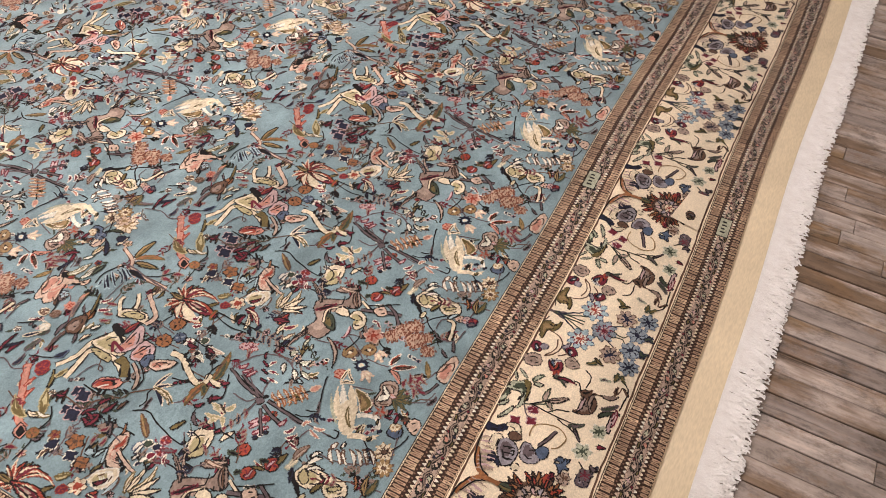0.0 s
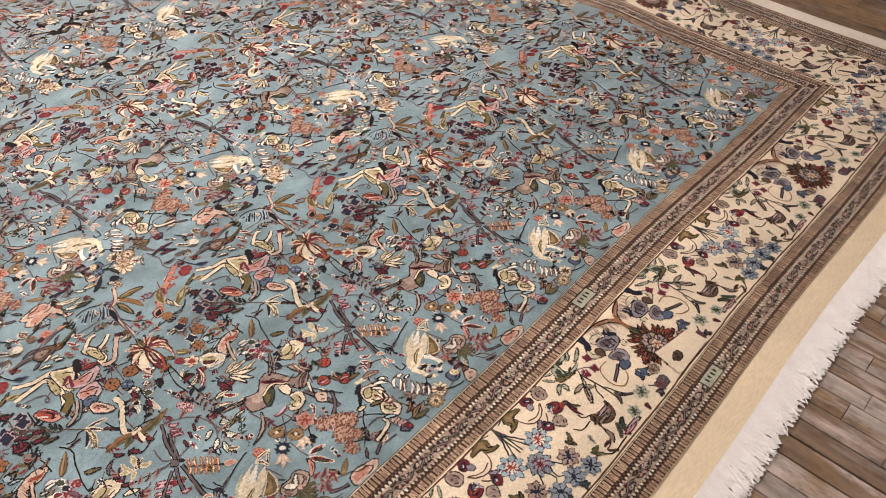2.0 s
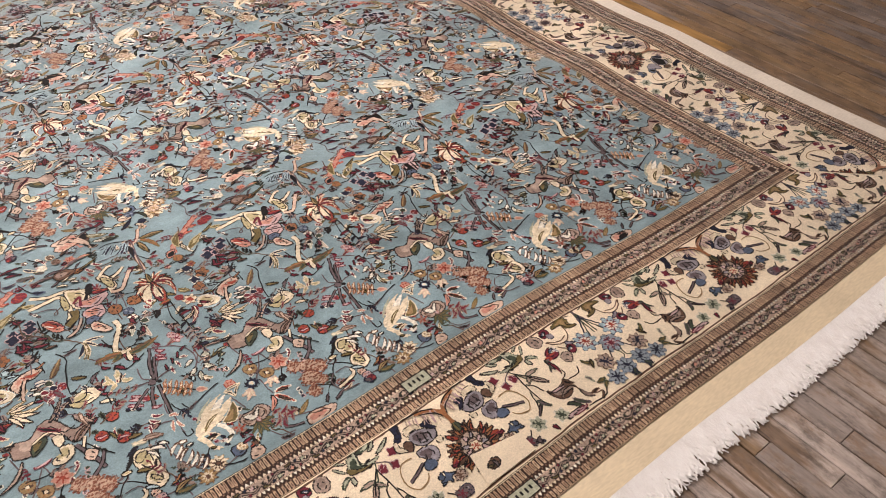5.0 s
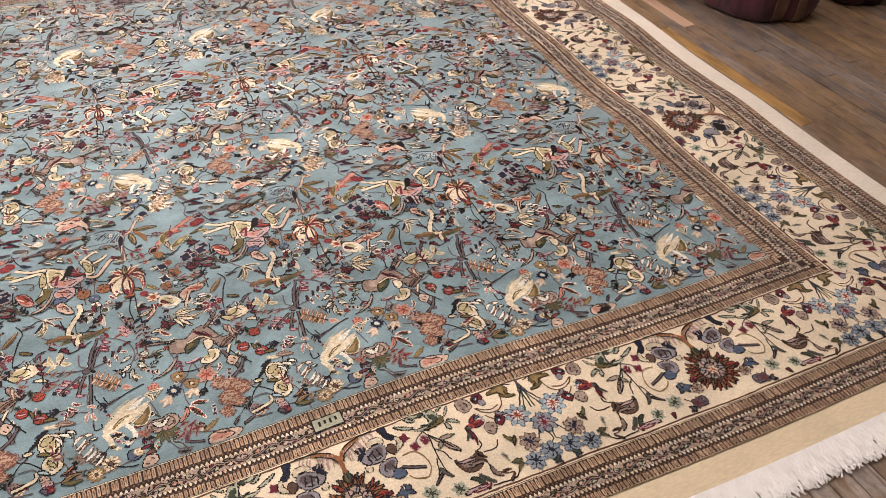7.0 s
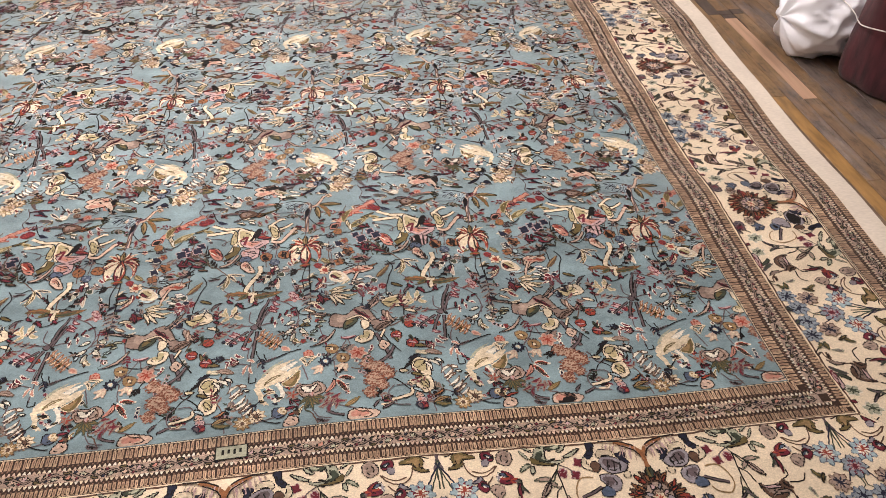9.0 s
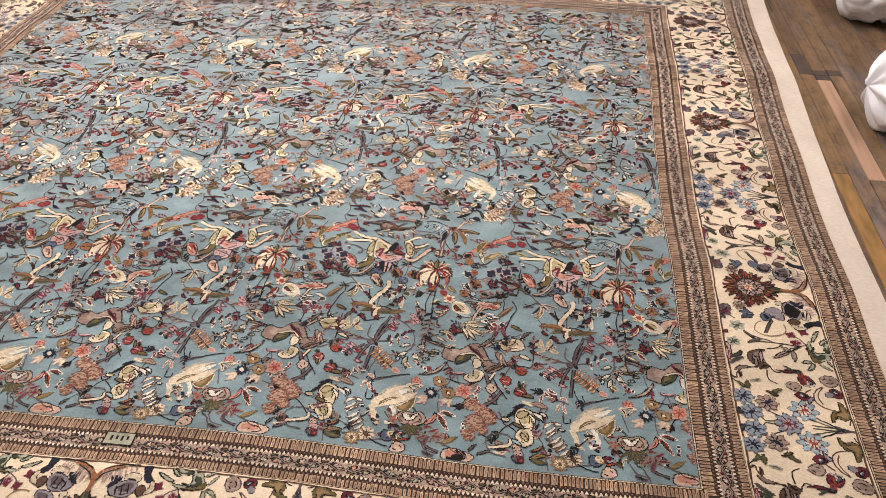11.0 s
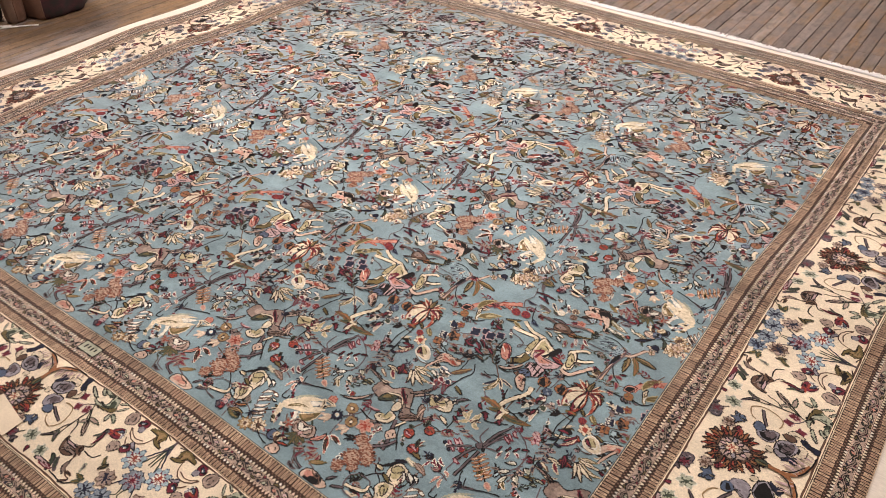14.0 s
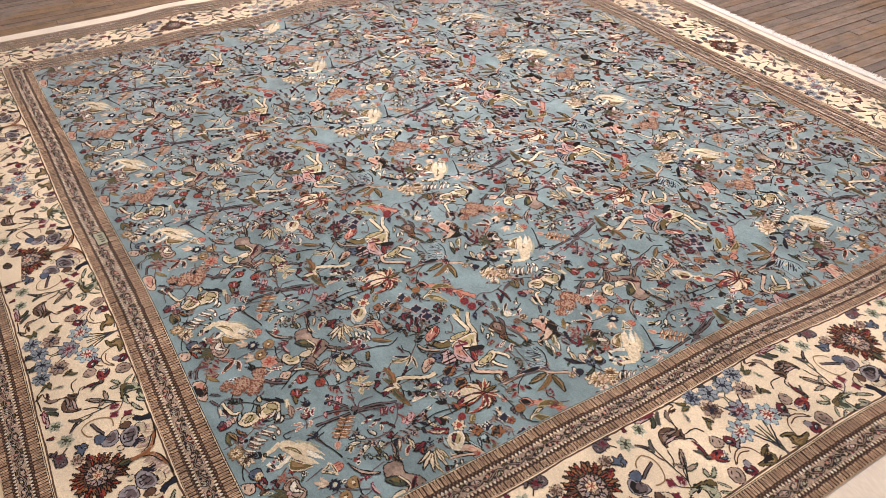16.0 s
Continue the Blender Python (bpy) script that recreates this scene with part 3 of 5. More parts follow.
def dark_blossoms(d):
    d.flower(-288, 40, 13, 4, N, N, P)
    d.flower(-328, 29, 12, 4, N, N, P)
    d.flower(-318, 11, 10, 4, N, N, P)
    d.stroke(B, 2.3, (-314, 88), (-308, 51), (-312, 5), (-296, 1), (-260, -37))
    d.leaf(-323, -3, -300, -18, 7, M, K)
    d.leaf(-329, -16, -306, -32, 7, M, K)
    d.leaf(-289, -14, -270, -26, 8, M, K)
    d.leaf(-317, 65, -293, 60, 8, M, K)
    d.leaf(-244, 176, -226, 156, 13, M, P)
    d.leaf(-244, 162, -229, 169, 8, M, K)
    d.leaf(-248, 142, -225, 128, 13, N, U)
    d.disc(-275, 147, 12, M, R)
    d.stroke(K, 2.4, (-269, 192), (-259, 159), (-246, 133))
    d.leaf(-308, 99, -273, 119, 11, O, K)
    d.leaf(-283, 104, -260, 95, 10, O, KHAKI)


def amber_scroll(d):
    d.patch(OR, K, (-159, 172), (-141, 167), (-118, 155), (-139, 146), (-159, 160))
    d.leaf(-208, 183, -162, 175, 10, L, K)
    d.leaf(-206, 135, -179, 152, 9, L, K)
    d.leaf(-138, 167, -120, 184, 7, L, K)
    d.leaf(-165, 136, -150, 130, 8, W, O)
    d.leaf(-135, 123, -133, 102, 8, W, O)
    d.leaf(-120, 130, -113, 113, 7, M, P)
    d.leaf(-96, 143, -89, 121, 7, M, P)
    d.leaf(-223, 218, -204, 202, 10, G, L)
    d.leaf(-203, 258, -192, 225, 7, M, W)


def branch_tree(d):
    d.limb(F, B, 5.9, (-9, 196), (4, 187), (-10, 140))
    d.limb(F, B, 6.0, (47, 225), (25, 181), (8, 168), (-3, 119), (-4, 58))
    d.leaf(36, 182, 95, 173, 21, O, K)
    d.leaf(33, 177, 59, 118, 13, OR, O)
    d.leaf(24, 169, 32, 113, 18, O, K)
    d.leaf(-6, 175, -9, 116, 13, K, N)
    d.leaf(-43, 201, -68, 178, 7, N, A)
    d.leaf(-33, 201, -61, 170, 7, N, A)
    d.leaf(-22, 198, -51, 162, 7, N, A)
    d.leaf(-13, 193, -40, 155, 7, N, A)
    d.leaf(-4, 188, -28, 149, 7, N, A)
    d.leaf(3, 181, -15, 143, 7, N, A)
    d.leaf(-49, 203, -69, 199, 7, N, A)
    d.stroke(K, 2.3, (-64, 208), (-32, 211), (3, 189))
    d.stroke(L, 2.3, (-34, 153), (-70, 155), (-92, 154))
    d.flower(59, 226, 11, 5, F, O, B)


def coral_scroll(d):
    d.limb(S, R, 11.6, (80, 69), (90, 98), (125, 128), (162, 157), (189, 177))
    d.leaf(102, 97, 106, 126, 6, S, R)
    d.leaf(129, 123, 151, 121, 6, S, R)
    d.leaf(149, 143, 170, 140, 6, S, R)
    d.leaf(119, 112, 123, 143, 6, S, R)
    d.patch(S, R, (63, 82), (85, 84), (76, 60), (60, 62))
    d.leaf(98, 89, 126, 142, 23, O, KHAKI)
    d.leaf(118, 64, 167, 99, 25, O, KHAKI)
    d.leaf(108, 92, 116, 61, 12, C, K)
    d.leaf(116, 75, 122, 47, 9, W, O)
    d.disc(191, 140, 12, M, R)
    d.disc(80, 48, 11, OR, O)
    d.stroke(K, 2.6, (91, 44), (117, 42), (138, 60))
    d.leaf(24, 90, 42, 87, 10, M, P)
    d.leaf(14, 86, 15, 60, 10, M, P)
    d.leaf(34, 70, 43, 50, 10, M, P)
    d.leaf(31, 101, 45, 106, 7, M, K)
    d.stroke(K, 2.3, (0, 124), (17, 91), (42, 71))


def star_blossoms(d):
    d.flower(81, 1, 13, 4, N, N, W)
    d.flower(96, 10, 11, 5, OR, M, B)
    d.flower(105, -34, 18, 5, OR, B, K)
    d.flower(79, -46, 13, 4, N, N, W)
    d.flower(79, -73, 14, 4, OR, B, K)
    d.disc(102, -71, 7, A, K)
    d.flower(184, 23, 15, 4, N, N, P)
    d.flower(143, 12, 16, 4, N, N, P)
    d.leaf(167, 55, 160, 73, 7, M, K)
    d.leaf(147, -9, 148, -43, 9, M, K)
    d.leaf(161, -8, 157, -40, 9, M, K)
    d.leaf(138, -25, 169, -32, 9, M, K)
    d.leaf(175, -33, 206, -43, 9, M, K)
    d.leaf(194, -54, 216, -59, 7, B, K)
    d.leaf(144, -57, 159, -68, 9, M, P)
    d.leaf(115, -62, 134, -61, 8, M, P)
    d.leaf(122, -78, 139, -77, 8, M, P)


def pale_scroll(d):
    d.patch(F, K, (123, -94), (154, -95), (172, -107), (149, -119), (128, -121), (112, -121), (116, -103))
    d.limb(F, K, 5.5, (129, -115), (117, -145), (112, -168))
    d.leaf(80, -110, 123, -94, 7, A, K)
    d.leaf(99, -83, 121, -92, 7, A, K)
    d.leaf(143, -80, 166, -63, 7, L, K)
    d.leaf(159, -98, 179, -89, 7, OR, K)
    d.stroke(R, 2.2, (124, -104), (140, -110), (160, -109))


def cream_rosettes(d):
    d.disc(24, -80, 9, M, R)
    d.flower(42, -100, 18, 6, C, R, K)
    d.disc(42, -100, 8, R, C)
    d.patch(C, W, (59, -106), (84, -114), (103, -142), (80, -152), (54, -135))
    d.leaf(59, -122, 77, -137, 8, M, K)
    d.leaf(40, -127, 16, -173, 14, C, M)
    d.leaf(36, -128, 18, -157, 8, M, K)
    d.leaf(34, -55, 54, -72, 14, KHAKI, O)
    d.stroke(K, 2.2, (-2, -63), (-16, -117), (-12, -164))
    d.stroke(K, 2.2, (2, -68), (1, -124), (6, -174))


def drop_buds(d):
    d.leaf(145, -135, 168, -145, 12, W, U)
    d.disc(168, -154, 8, G, W)
    d.disc(189, -179, 10, M, P)
    d.disc(167, -187, 9, M, P)
    d.leaf(132, -164, 151, -175, 11, W, G)
    d.stroke(K, 2.6, (215, -123), (200, -174), (197, -212), (212, -205))
    d.leaf(177, -142, 209, -101, 17, O, B)
    d.leaf(212, -170, 239, -184, 10, O, K)
    d.stroke(K, 2.6, (207, -81), (220, -108), (207, -144))
    d.leaf(150, -205, 167, -200, 8, M, W)


def brown_scroll(d):
    d.patch(T, K, (56, -264), (88, -273), (115, -248), (141, -246), (155, -268), (174, -304), (199, -304), (225, -297), (187, -336), (164, -334), (153, -300), (136, -281), (108, -295), (84, -316), (51, -308), (45, -287))
    d.leaf(138, -256, 178, -202, 12, T, K)
    d.leaf(150, -260, 188, -227, 11, TP, K)
    d.leaf(183, -268, 211, -308, 17, T, K)
    d.leaf(194, -271, 198, -308, 7, F, B)
    d.patch(G, K, (94, -290), (120, -286), (117, -304), (89, -322), (85, -309))
    d.limb(C, K, 3.9, (94, -290), (120, -281), (134, -284), (148, -305))
    d.patch(C, K, (131, -297), (147, -302), (148, -321), (136, -329), (129, -313))
    d.patch(C, K, (136, -329), (159, -340), (153, -365), (130, -373), (112, -363), (116, -351), (134, -350))
    d.leaf(114, -259, 149, -289, 8, K, M)
    d.leaf(164, -334, 204, -309, 15, B, K)
    d.limb(C, K, 5.3, (185, -334), (171, -363))
    d.limb(L, K, 6.4, (163, -344), (173, -370), (188, -408), (193, -430))
    d.patch(F, K, (175, -368), (195, -383), (182, -401), (168, -386))
    d.limb(L, K, 5.2, (205, -390), (190, -417), (169, -436))
    d.leaf(54, -271, 5, -260, 9, T, K)
    d.leaf(64, -322, 7, -368, 11, TP, K)
    d.stroke(K, 2.6, (23, -257), (46, -267), (66, -267))
    d.leaf(80, -349, 114, -347, 6, P, M)
    d.stroke(K, 2.1, (181, -352), (197, -381), (219, -411))


def bouquet(d):
    d.patch(C, K, (181, -227), (225, -214), (244, -222), (251, -247), (231, -257), (198, -256), (184, -243))
    d.patch(KHAKI, K, (183, -235), (213, -249), (199, -257))
    d.leaf(239, -270, 266, -282, 11, C, K)
    d.leaf(216, -245, 202, -265, 7, M, P)
    d.leaf(243, -209, 265, -187, 11, L, K)
    d.stroke(K, 2.3, (229, -213), (219, -237), (196, -240))


def pomegranates(d):
    d.disc(246, -320, 13, R, K)
    d.disc(212, -355, 13, R, K)
    d.disc(248, -384, 14, R, K)
    d.leaf(254, -393, 279, -399, 12, O, K)
    d.leaf(228, -296, 232, -316, 8, K, G)
    d.leaf(200, -333, 209, -342, 7, K, G)
    d.leaf(243, -360, 249, -376, 8, K, G)
    d.leaf(237, -381, 257, -385, 5, P, M)
    d.leaf(204, -355, 220, -359, 5, P, M)


def vine_trunk(d):
    d.limb(L, K, 4.7, (-122, -280), (-118, -245), (-105, -210), (-97, -189))
    d.limb(L, K, 3.6, (-118, -284), (-108, -246), (-98, -218))
    d.limb(L, K, 4.7, (-121, -299), (-125, -342), (-128, -386))
    d.limb(L, K, 4.7, (-133, -296), (-144, -321), (-151, -349))
    d.limb(L, K, 3.5, (-142, -296), (-167, -314), (-187, -331))
    d.stroke(L, 3.6, (-115, -281), (-91, -275), (-73, -280))
    d.stroke(L, 3.1, (-124, -277), (-143, -262), (-141, -229))
    d.stroke(L, 3.1, (-129, -281), (-153, -277), (-169, -271))
    d.stroke(L, 3.0, (-95, -191), (-63, -205), (-36, -228), (-24, -261), (-27, -295))
    d.stroke(L, 2.9, (-121, -275), (-105, -250), (-85, -221))
    d.disc(-129, -285, 8, L, K)
    d.leaf(-178, -194, -162, -213, 10, M, K)
    d.stroke(K, 2.2, (-163, -216), (-142, -210), (-111, -194))
    d.leaf(-87, -203, -72, -214, 6, P, M)
    d.leaf(-92, -216, -76, -229, 6, P, M)
    d.leaf(-96, -229, -78, -239, 6, P, M)
    d.leaf(-89, -273, -88, -256, 6, M, K)
    d.leaf(-79, -268, -79, -292, 6, M, W)
    d.leaf(-72, -262, -69, -246, 6, M, K)
    d.leaf(-65, -261, -61, -282, 6, M, W)
    d.leaf(-57, -253, -51, -237, 6, M, K)
    d.leaf(-52, -254, -38, -263, 6, M, W)
    d.leaf(-43, -237, -30, -232, 6, M, K)


def rose_spray(d):
    d.flower(-35, -196, 14, 5, P, M, R)
    d.leaf(-42, -196, -63, -205, 8, M, P)
    d.disc(-41, -180, 9, P, M)
    d.leaf(-202, -179, -187, -191, 8, M, K)
    d.leaf(-182, -200, -167, -193, 7, M, K)


def white_buds(d):
    d.stroke(L, 3.2, (-19, -274), (-43, -317))
    d.leaf(-33, -279, -54, -289, 14, W, K)
    d.leaf(-37, -304, -56, -318, 14, W, K)
    d.leaf(-33, -320, -40, -344, 14, W, K)
    d.leaf(-17, -306, -3, -323, 15, W, K)
    d.leaf(-11, -278, 5, -287, 15, W, K)
    d.leaf(-55, -323, -53, -337, 11, A, K)


def dark_spray(d):
    d.stroke(K, 2.4, (5, -139), (5, -201), (2, -260))
    d.leaf(4, -182, -12, -191, 8, N, P)
    d.leaf(5, -196, 20, -200, 8, N, P)
    d.leaf(3, -198, -14, -210, 8, N, P)
    d.leaf(4, -213, 20, -217, 8, N, P)
    d.leaf(3, -215, -14, -226, 8, N, P)
    d.leaf(4, -229, 21, -235, 8, N, P)
    d.leaf(1, -233, -13, -245, 7, N, P)
    d.leaf(3, -247, 18, -254, 8, N, K)
    d.leaf(2, -260, 8, -276, 8, N, P)
    d.leaf(4, -164, -12, -174, 8, N, K)
    d.leaf(5, -175, 21, -178, 8, N, K)


def teal_sprig(d):
    d.leaf(24, -289, 43, -289, 10, SG, K)
    d.leaf(20, -302, 34, -304, 10, SG, K)
    d.leaf(6, -321, 22, -319, 11, A, K)
    d.stroke(G, 2.0, (33, -289), (22, -307), (9, -324))


def gold_catkin(d):
    d.stroke(K, 2.8, (-116, -311), (-87, -337), (-49, -371))
    d.leaf(-110, -313, -103, -296, 7, F, OR)
    d.leaf(-102, -320, -94, -305, 7, C, OR)
    d.leaf(-94, -329, -86, -313, 7, F, OR)
    d.leaf(-87, -337, -77, -320, 7, C, OR)
    d.leaf(-78, -344, -70, -329, 7, F, OR)
    d.leaf(-70, -352, -62, -337, 7, C, OR)
    d.leaf(-113, -316, -122, -326, 7, C, OR)
    d.leaf(-105, -324, -115, -334, 7, F, OR)
    d.leaf(-97, -332, -107, -342, 7, C, OR)
    d.leaf(-89, -340, -99, -350, 7, F, OR)
    d.leaf(-80, -347, -89, -359, 7, C, OR)
    d.leaf(-72, -355, -79, -366, 7, F, OR)
    d.leaf(-60, -361, -42, -373, 13, S, F)
    d.stroke(K, 2.8, (-102, -377), (-92, -400), (-77, -394), (-52, -384), (-23, -374), (-16, -374))
    d.leaf(-95, -401, -75, -392, 6, K, L)


def berry_row(d):
    d.stroke(K, 2.1, (-129, -281), (-164, -273), (-219, -258))
    d.leaf(-159, -270, -174, -281, 9, M, P)
    d.leaf(-175, -265, -191, -275, 9, N, P)
    d.leaf(-191, -261, -205, -271, 9, M, P)
    d.leaf(-207, -256, -221, -262, 9, M, P)
    d.leaf(-217, -256, -229, -250, 7, M, K)
    d.leaf(-197, -237, -203, -208, 11, KHAKI, C)
    d.leaf(-194, -240, -209, -254, 11, KHAKI, C)
    d.leaf(-178, -239, -160, -248, 11, KHAKI, C)
    d.leaf(-187, -229, -181, -206, 11, KHAKI, C)
    d.leaf(-204, -234, -217, -227, 8, KHAKI, C)


def pink_ladder(d):
    d.stroke(M, 2.1, (-151, -301), (-189, -333))
    d.leaf(-178, -295, -152, -314, 7, P, M)
    d.leaf(-187, -303, -158, -325, 7, P, M)
    d.leaf(-194, -315, -168, -333, 7, P, M)
    d.leaf(-155, -348, -138, -356, 7, P, M)


def mustard_discs(d):
    d.stroke(L, 2.8, (91, -358), (76, -387), (56, -415))
    d.stroke(L, 2.2, (94, -354), (102, -378), (112, -395))
    d.stroke(L, 2.2, (62, -421), (62, -451), (67, -472))
    d.stroke(L, 2.1, (-12, -424), (-4, -451), (1, -470))
    d.disc(57, -382, 15, Y, B)
    d.disc(57, -382, 4, C, K)
    d.disc(82, -414, 15, Y, B)
    d.disc(82, -414, 4, C, K)
    d.flower(42, -420, 16, 10, N, N, K)
    d.disc(42, -420, 5, C, A)
    d.leaf(30, -431, 10, -437, 10, C, F)
    d.leaf(31, -433, 14, -454, 11, C, F)
    d.leaf(33, -435, 31, -453, 10, C, F)
    d.leaf(81, -433, 65, -439, 10, C, F)
    d.leaf(84, -435, 71, -453, 11, C, F)
    d.leaf(89, -435, 89, -453, 10, C, F)
    d.disc(2, -392, 11, S, R)
    d.leaf(-15, -405, 20, -403, 5, K, C)
    d.leaf(20, -405, -1, -427, 5, K, C)
    d.leaf(-15, -406, -3, -428, 5, K, C)
    d.flower(117, -403, 21, 6, S, R, F)
    d.leaf(149, -383, 150, -396, 8, M, W)
    d.leaf(154, -392, 142, -409, 8, M, W)


def rust_bush(d):
    d.speckle(138, -437, 19, 19, 40)
    d.speckle(164, -453, 21, 21, 50)
    d.speckle(183, -470, 19, 19, 40)
    d.speckle(151, -488, 24, 24, 60)
    d.speckle(139, -524, 17, 17, 36)
    d.speckle(167, -505, 16, 16, 30)


def rust_leaves(d):
    d.leaf(71, -471, 106, -479, 15, R, W)
    d.leaf(65, -478, 94, -521, 15, R, W)
    d.leaf(60, -477, 42, -511, 13, S, K)
    d.leaf(85, -554, 114, -535, 13, Y, O)
    d.leaf(79, -473, 97, -480, 5, B, K)
    d.leaf(73, -486, 88, -510, 5, B, K)


def plum_sprig(d):
    d.stroke(L, 2.1, (16, -522), (61, -547), (106, -565))
    d.leaf(38, -522, 57, -518, 9, M, P)
    d.leaf(52, -529, 72, -519, 9, M, P)
    d.leaf(60, -540, 84, -541, 9, M, P)
    d.leaf(34, -530, 16, -539, 9, M, P)
    d.leaf(46, -539, 27, -551, 9, M, P)
    d.leaf(52, -544, 47, -569, 9, M, L)


def edge_hills(d):
    d.patch(F, B, (87, -572), (106, -565), (126, -569), (149, -574), (159, -585), (137, -599), (108, -596), (86, -594))
    d.stroke(B, 2.1, (103, -568), (124, -579))
    d.stroke(B, 2.1, (126, -569), (142, -586))
    d.limb(L, K, 3.5, (42, -564), (59, -574), (80, -579))
    d.leaf(145, -565, 159, -547, 8, L, K)
    d.leaf(164, -572, 189, -560, 8, L, K)


def grey_palmette(d):
    """Grey-brown palmette with a cream heart over a tuft of green leaves."""
    for u, v in ((-18, -537), (-6, -551), (12, -553), (26, -543), (36, -527)):
        d.leaf(8, -516, u, v, 12, O, G, 0)
    d.patch(TP, K, (-27, -495), (-13, -483), (5, -484), (22, -477), (39, -489), (41, -509), (20, -520), (4, -513), (-10, -521))
    d.leaf(8, -504, 10, -522, 14, P, B, 0)
    d.patch(W, K, (-15, -489), (-4, -491), (6, -499), (14, -488), (23, -483), (18, -496), (6, -508), (-8, -502))
    d.stroke(B, 3, (26, -487), (31, -498), (28, -511))
    d.stroke(B, 3, (-18, -496), (-16, -506), (-10, -514))
    for a in range(5):
        d.leaf(-33, -508, -33 + 14 * math.cos(1.25 * a), -508 + 14 * math.sin(1.25 * a), 6, R, P)


def black_rock_scroll(d):
    d.leaf(256, -420, 220, -464, 12, K, K)
    d.leaf(259, -423, 236, -433, 9, K, N)
    d.patch(C, K, (253, -430), (284, -442), (283, -467), (280, -494), (257, -496), (240, -469), (240, -447))
    d.patch(KHAKI, K, (252, -440), (270, -444), (257, -461), (244, -456))
    d.leaf(211, -466, 230, -471, 14, C, K)
    d.patch(C, K, (255, -489), (279, -491), (285, -525), (264, -540), (251, -527), (242, -511))
    d.leaf(256, -503, 272, -525, 9, KHAKI, K)
    d.leaf(237, -478, 263, -490, 9, O, K)
    d.leaf(270, -448, 286, -477, 7, W, K)
    d.leaf(279, -443, 304, -461, 8, W, K)
    d.leaf(294, -441, 313, -453, 7, W, K)
    d.leaf(253, -412, 300, -414, 13, C, SG)
    d.leaf(277, -414, 312, -427, 16, TP, B)
    d.limb(C, K, 6.2, (234, -522), (231, -539), (205, -547), (186, -550))
    d.leaf(238, -523, 257, -536, 9, A, K)
    d.disc(248, -545, 9, F, K)
    d.disc(252, -560, 10, P, N)
    d.disc(255, -573, 9, M, K)
    d.leaf(239, -568, 250, -584, 9, L, N)
    d.stroke(L, 1.7, (200, -511), (225, -511), (234, -522))
    d.stroke(L, 1.7, (195, -510), (180, -530), (191, -562), (225, -569))
    d.leaf(303, -533, 278, -548, 9, OR, K)
    d.leaf(278, -569, 314, -557, 15, O, K)
    d.leaf(282, -570, 316, -575, 10, O, G)


def feather_spray(d):
    d.stroke(L, 2.7, (308, -445), (312, -494), (335, -541), (366, -579))
    d.leaf(327, -465, 306, -483, 8, W, L)
    d.leaf(332, -476, 310, -496, 8, W, L)
    d.leaf(337, -488, 315, -508, 8, W, L)
    d.leaf(343, -499, 320, -521, 8, W, L)
    d.leaf(349, -510, 326, -532, 8, W, L)
    d.leaf(356, -522, 335, -541, 8, W, L)
    d.leaf(360, -533, 341, -552, 8, W, L)
    d.leaf(331, -465, 344, -470, 8, W, L)
    d.leaf(338, -482, 352, -484, 7, W, K)


def drop_sprig(d):
    d.stroke(L, 2.8, (351, -338), (341, -376), (349, -396), (349, -432), (350, -449))
    d.leaf(342, -389, 358, -399, 8, S, W)
    d.leaf(342, -408, 335, -433, 8, S, W)
    d.leaf(349, -413, 357, -433, 8, S, W)
    d.stroke(K, 2.4, (348, -442), (351, -460), (364, -460), (364, -448))
    d.leaf(313, -367, 334, -380, 8, M, W)
    d.leaf(304, -376, 322, -391, 8, M, W)
    d.leaf(299, -389, 295, -412, 8, M, W)


def ring_flowers(d):
    d.flower(371, -558, 20, 9, C, B, Y)
    d.flower(342, -573, 19, 9, Y, C, B)
    d.disc(371, -558, 5, B, K)
    d.disc(342, -573, 5, B, C)
    d.stroke(K, 2.4, (380, -568), (403, -580), (423, -583))


def blue_bud(d):
    d.patch(U, K, (408, -542), (430, -543), (436, -560), (419, -570), (404, -560))
    d.disc(427, -551, 9, C, Y)
    d.leaf(433, -546, 456, -545, 8, M, K)
    d.leaf(442, -563, 468, -556, 8, R, K)
    d.patch(F, R, (442, -567), (462, -577), (457, -594), (429, -594), (432, -579))
    d.stroke(L, 2.4, (409, -566), (384, -572), (367, -576))


def white_flame(d):
    """Cream plume with two olive leaves and a curled foot."""
    d.leaf(378, -446, 432, -400, 13, SG, None, 0.05)
    d.leaf(384, -452, 450, -404, 22, C, None, 0.06)
    d.leaf(404, -454, 464, -408, 22, W, None, 0.04)
    d.leaf(428, -458, 468, -424, 24, C, None, 0.03)
    d.patch(C, None, (362, -470), (371, -452), (392, -440), (418, -430), (442, -442), (434, -464), (412, -472), (392, -480), (372, -484))
    d.leaf(383, -475, 430, -446, 15, O, C, 0.12)
    d.patch(O, C, (423, -475), (443, -458), (462, -438), (463, -462), (448, -486))
    d.leaf(432, -472, 456, -455, 6, Y, None)
    d.stroke(C, 10, (366, -478), (377, -500), (379, -516), (390, -527))
    d.stroke(W, 9, (412, -472), (424, -492), (425, -512), (406, -523))
    d.leaf(376, -516, 386, -520, 5, O, K)
    d.leaf(414, -517, 426, -515, 5, O, K)
    d.leaf(388, -524, 397, -532, 5, C, None)


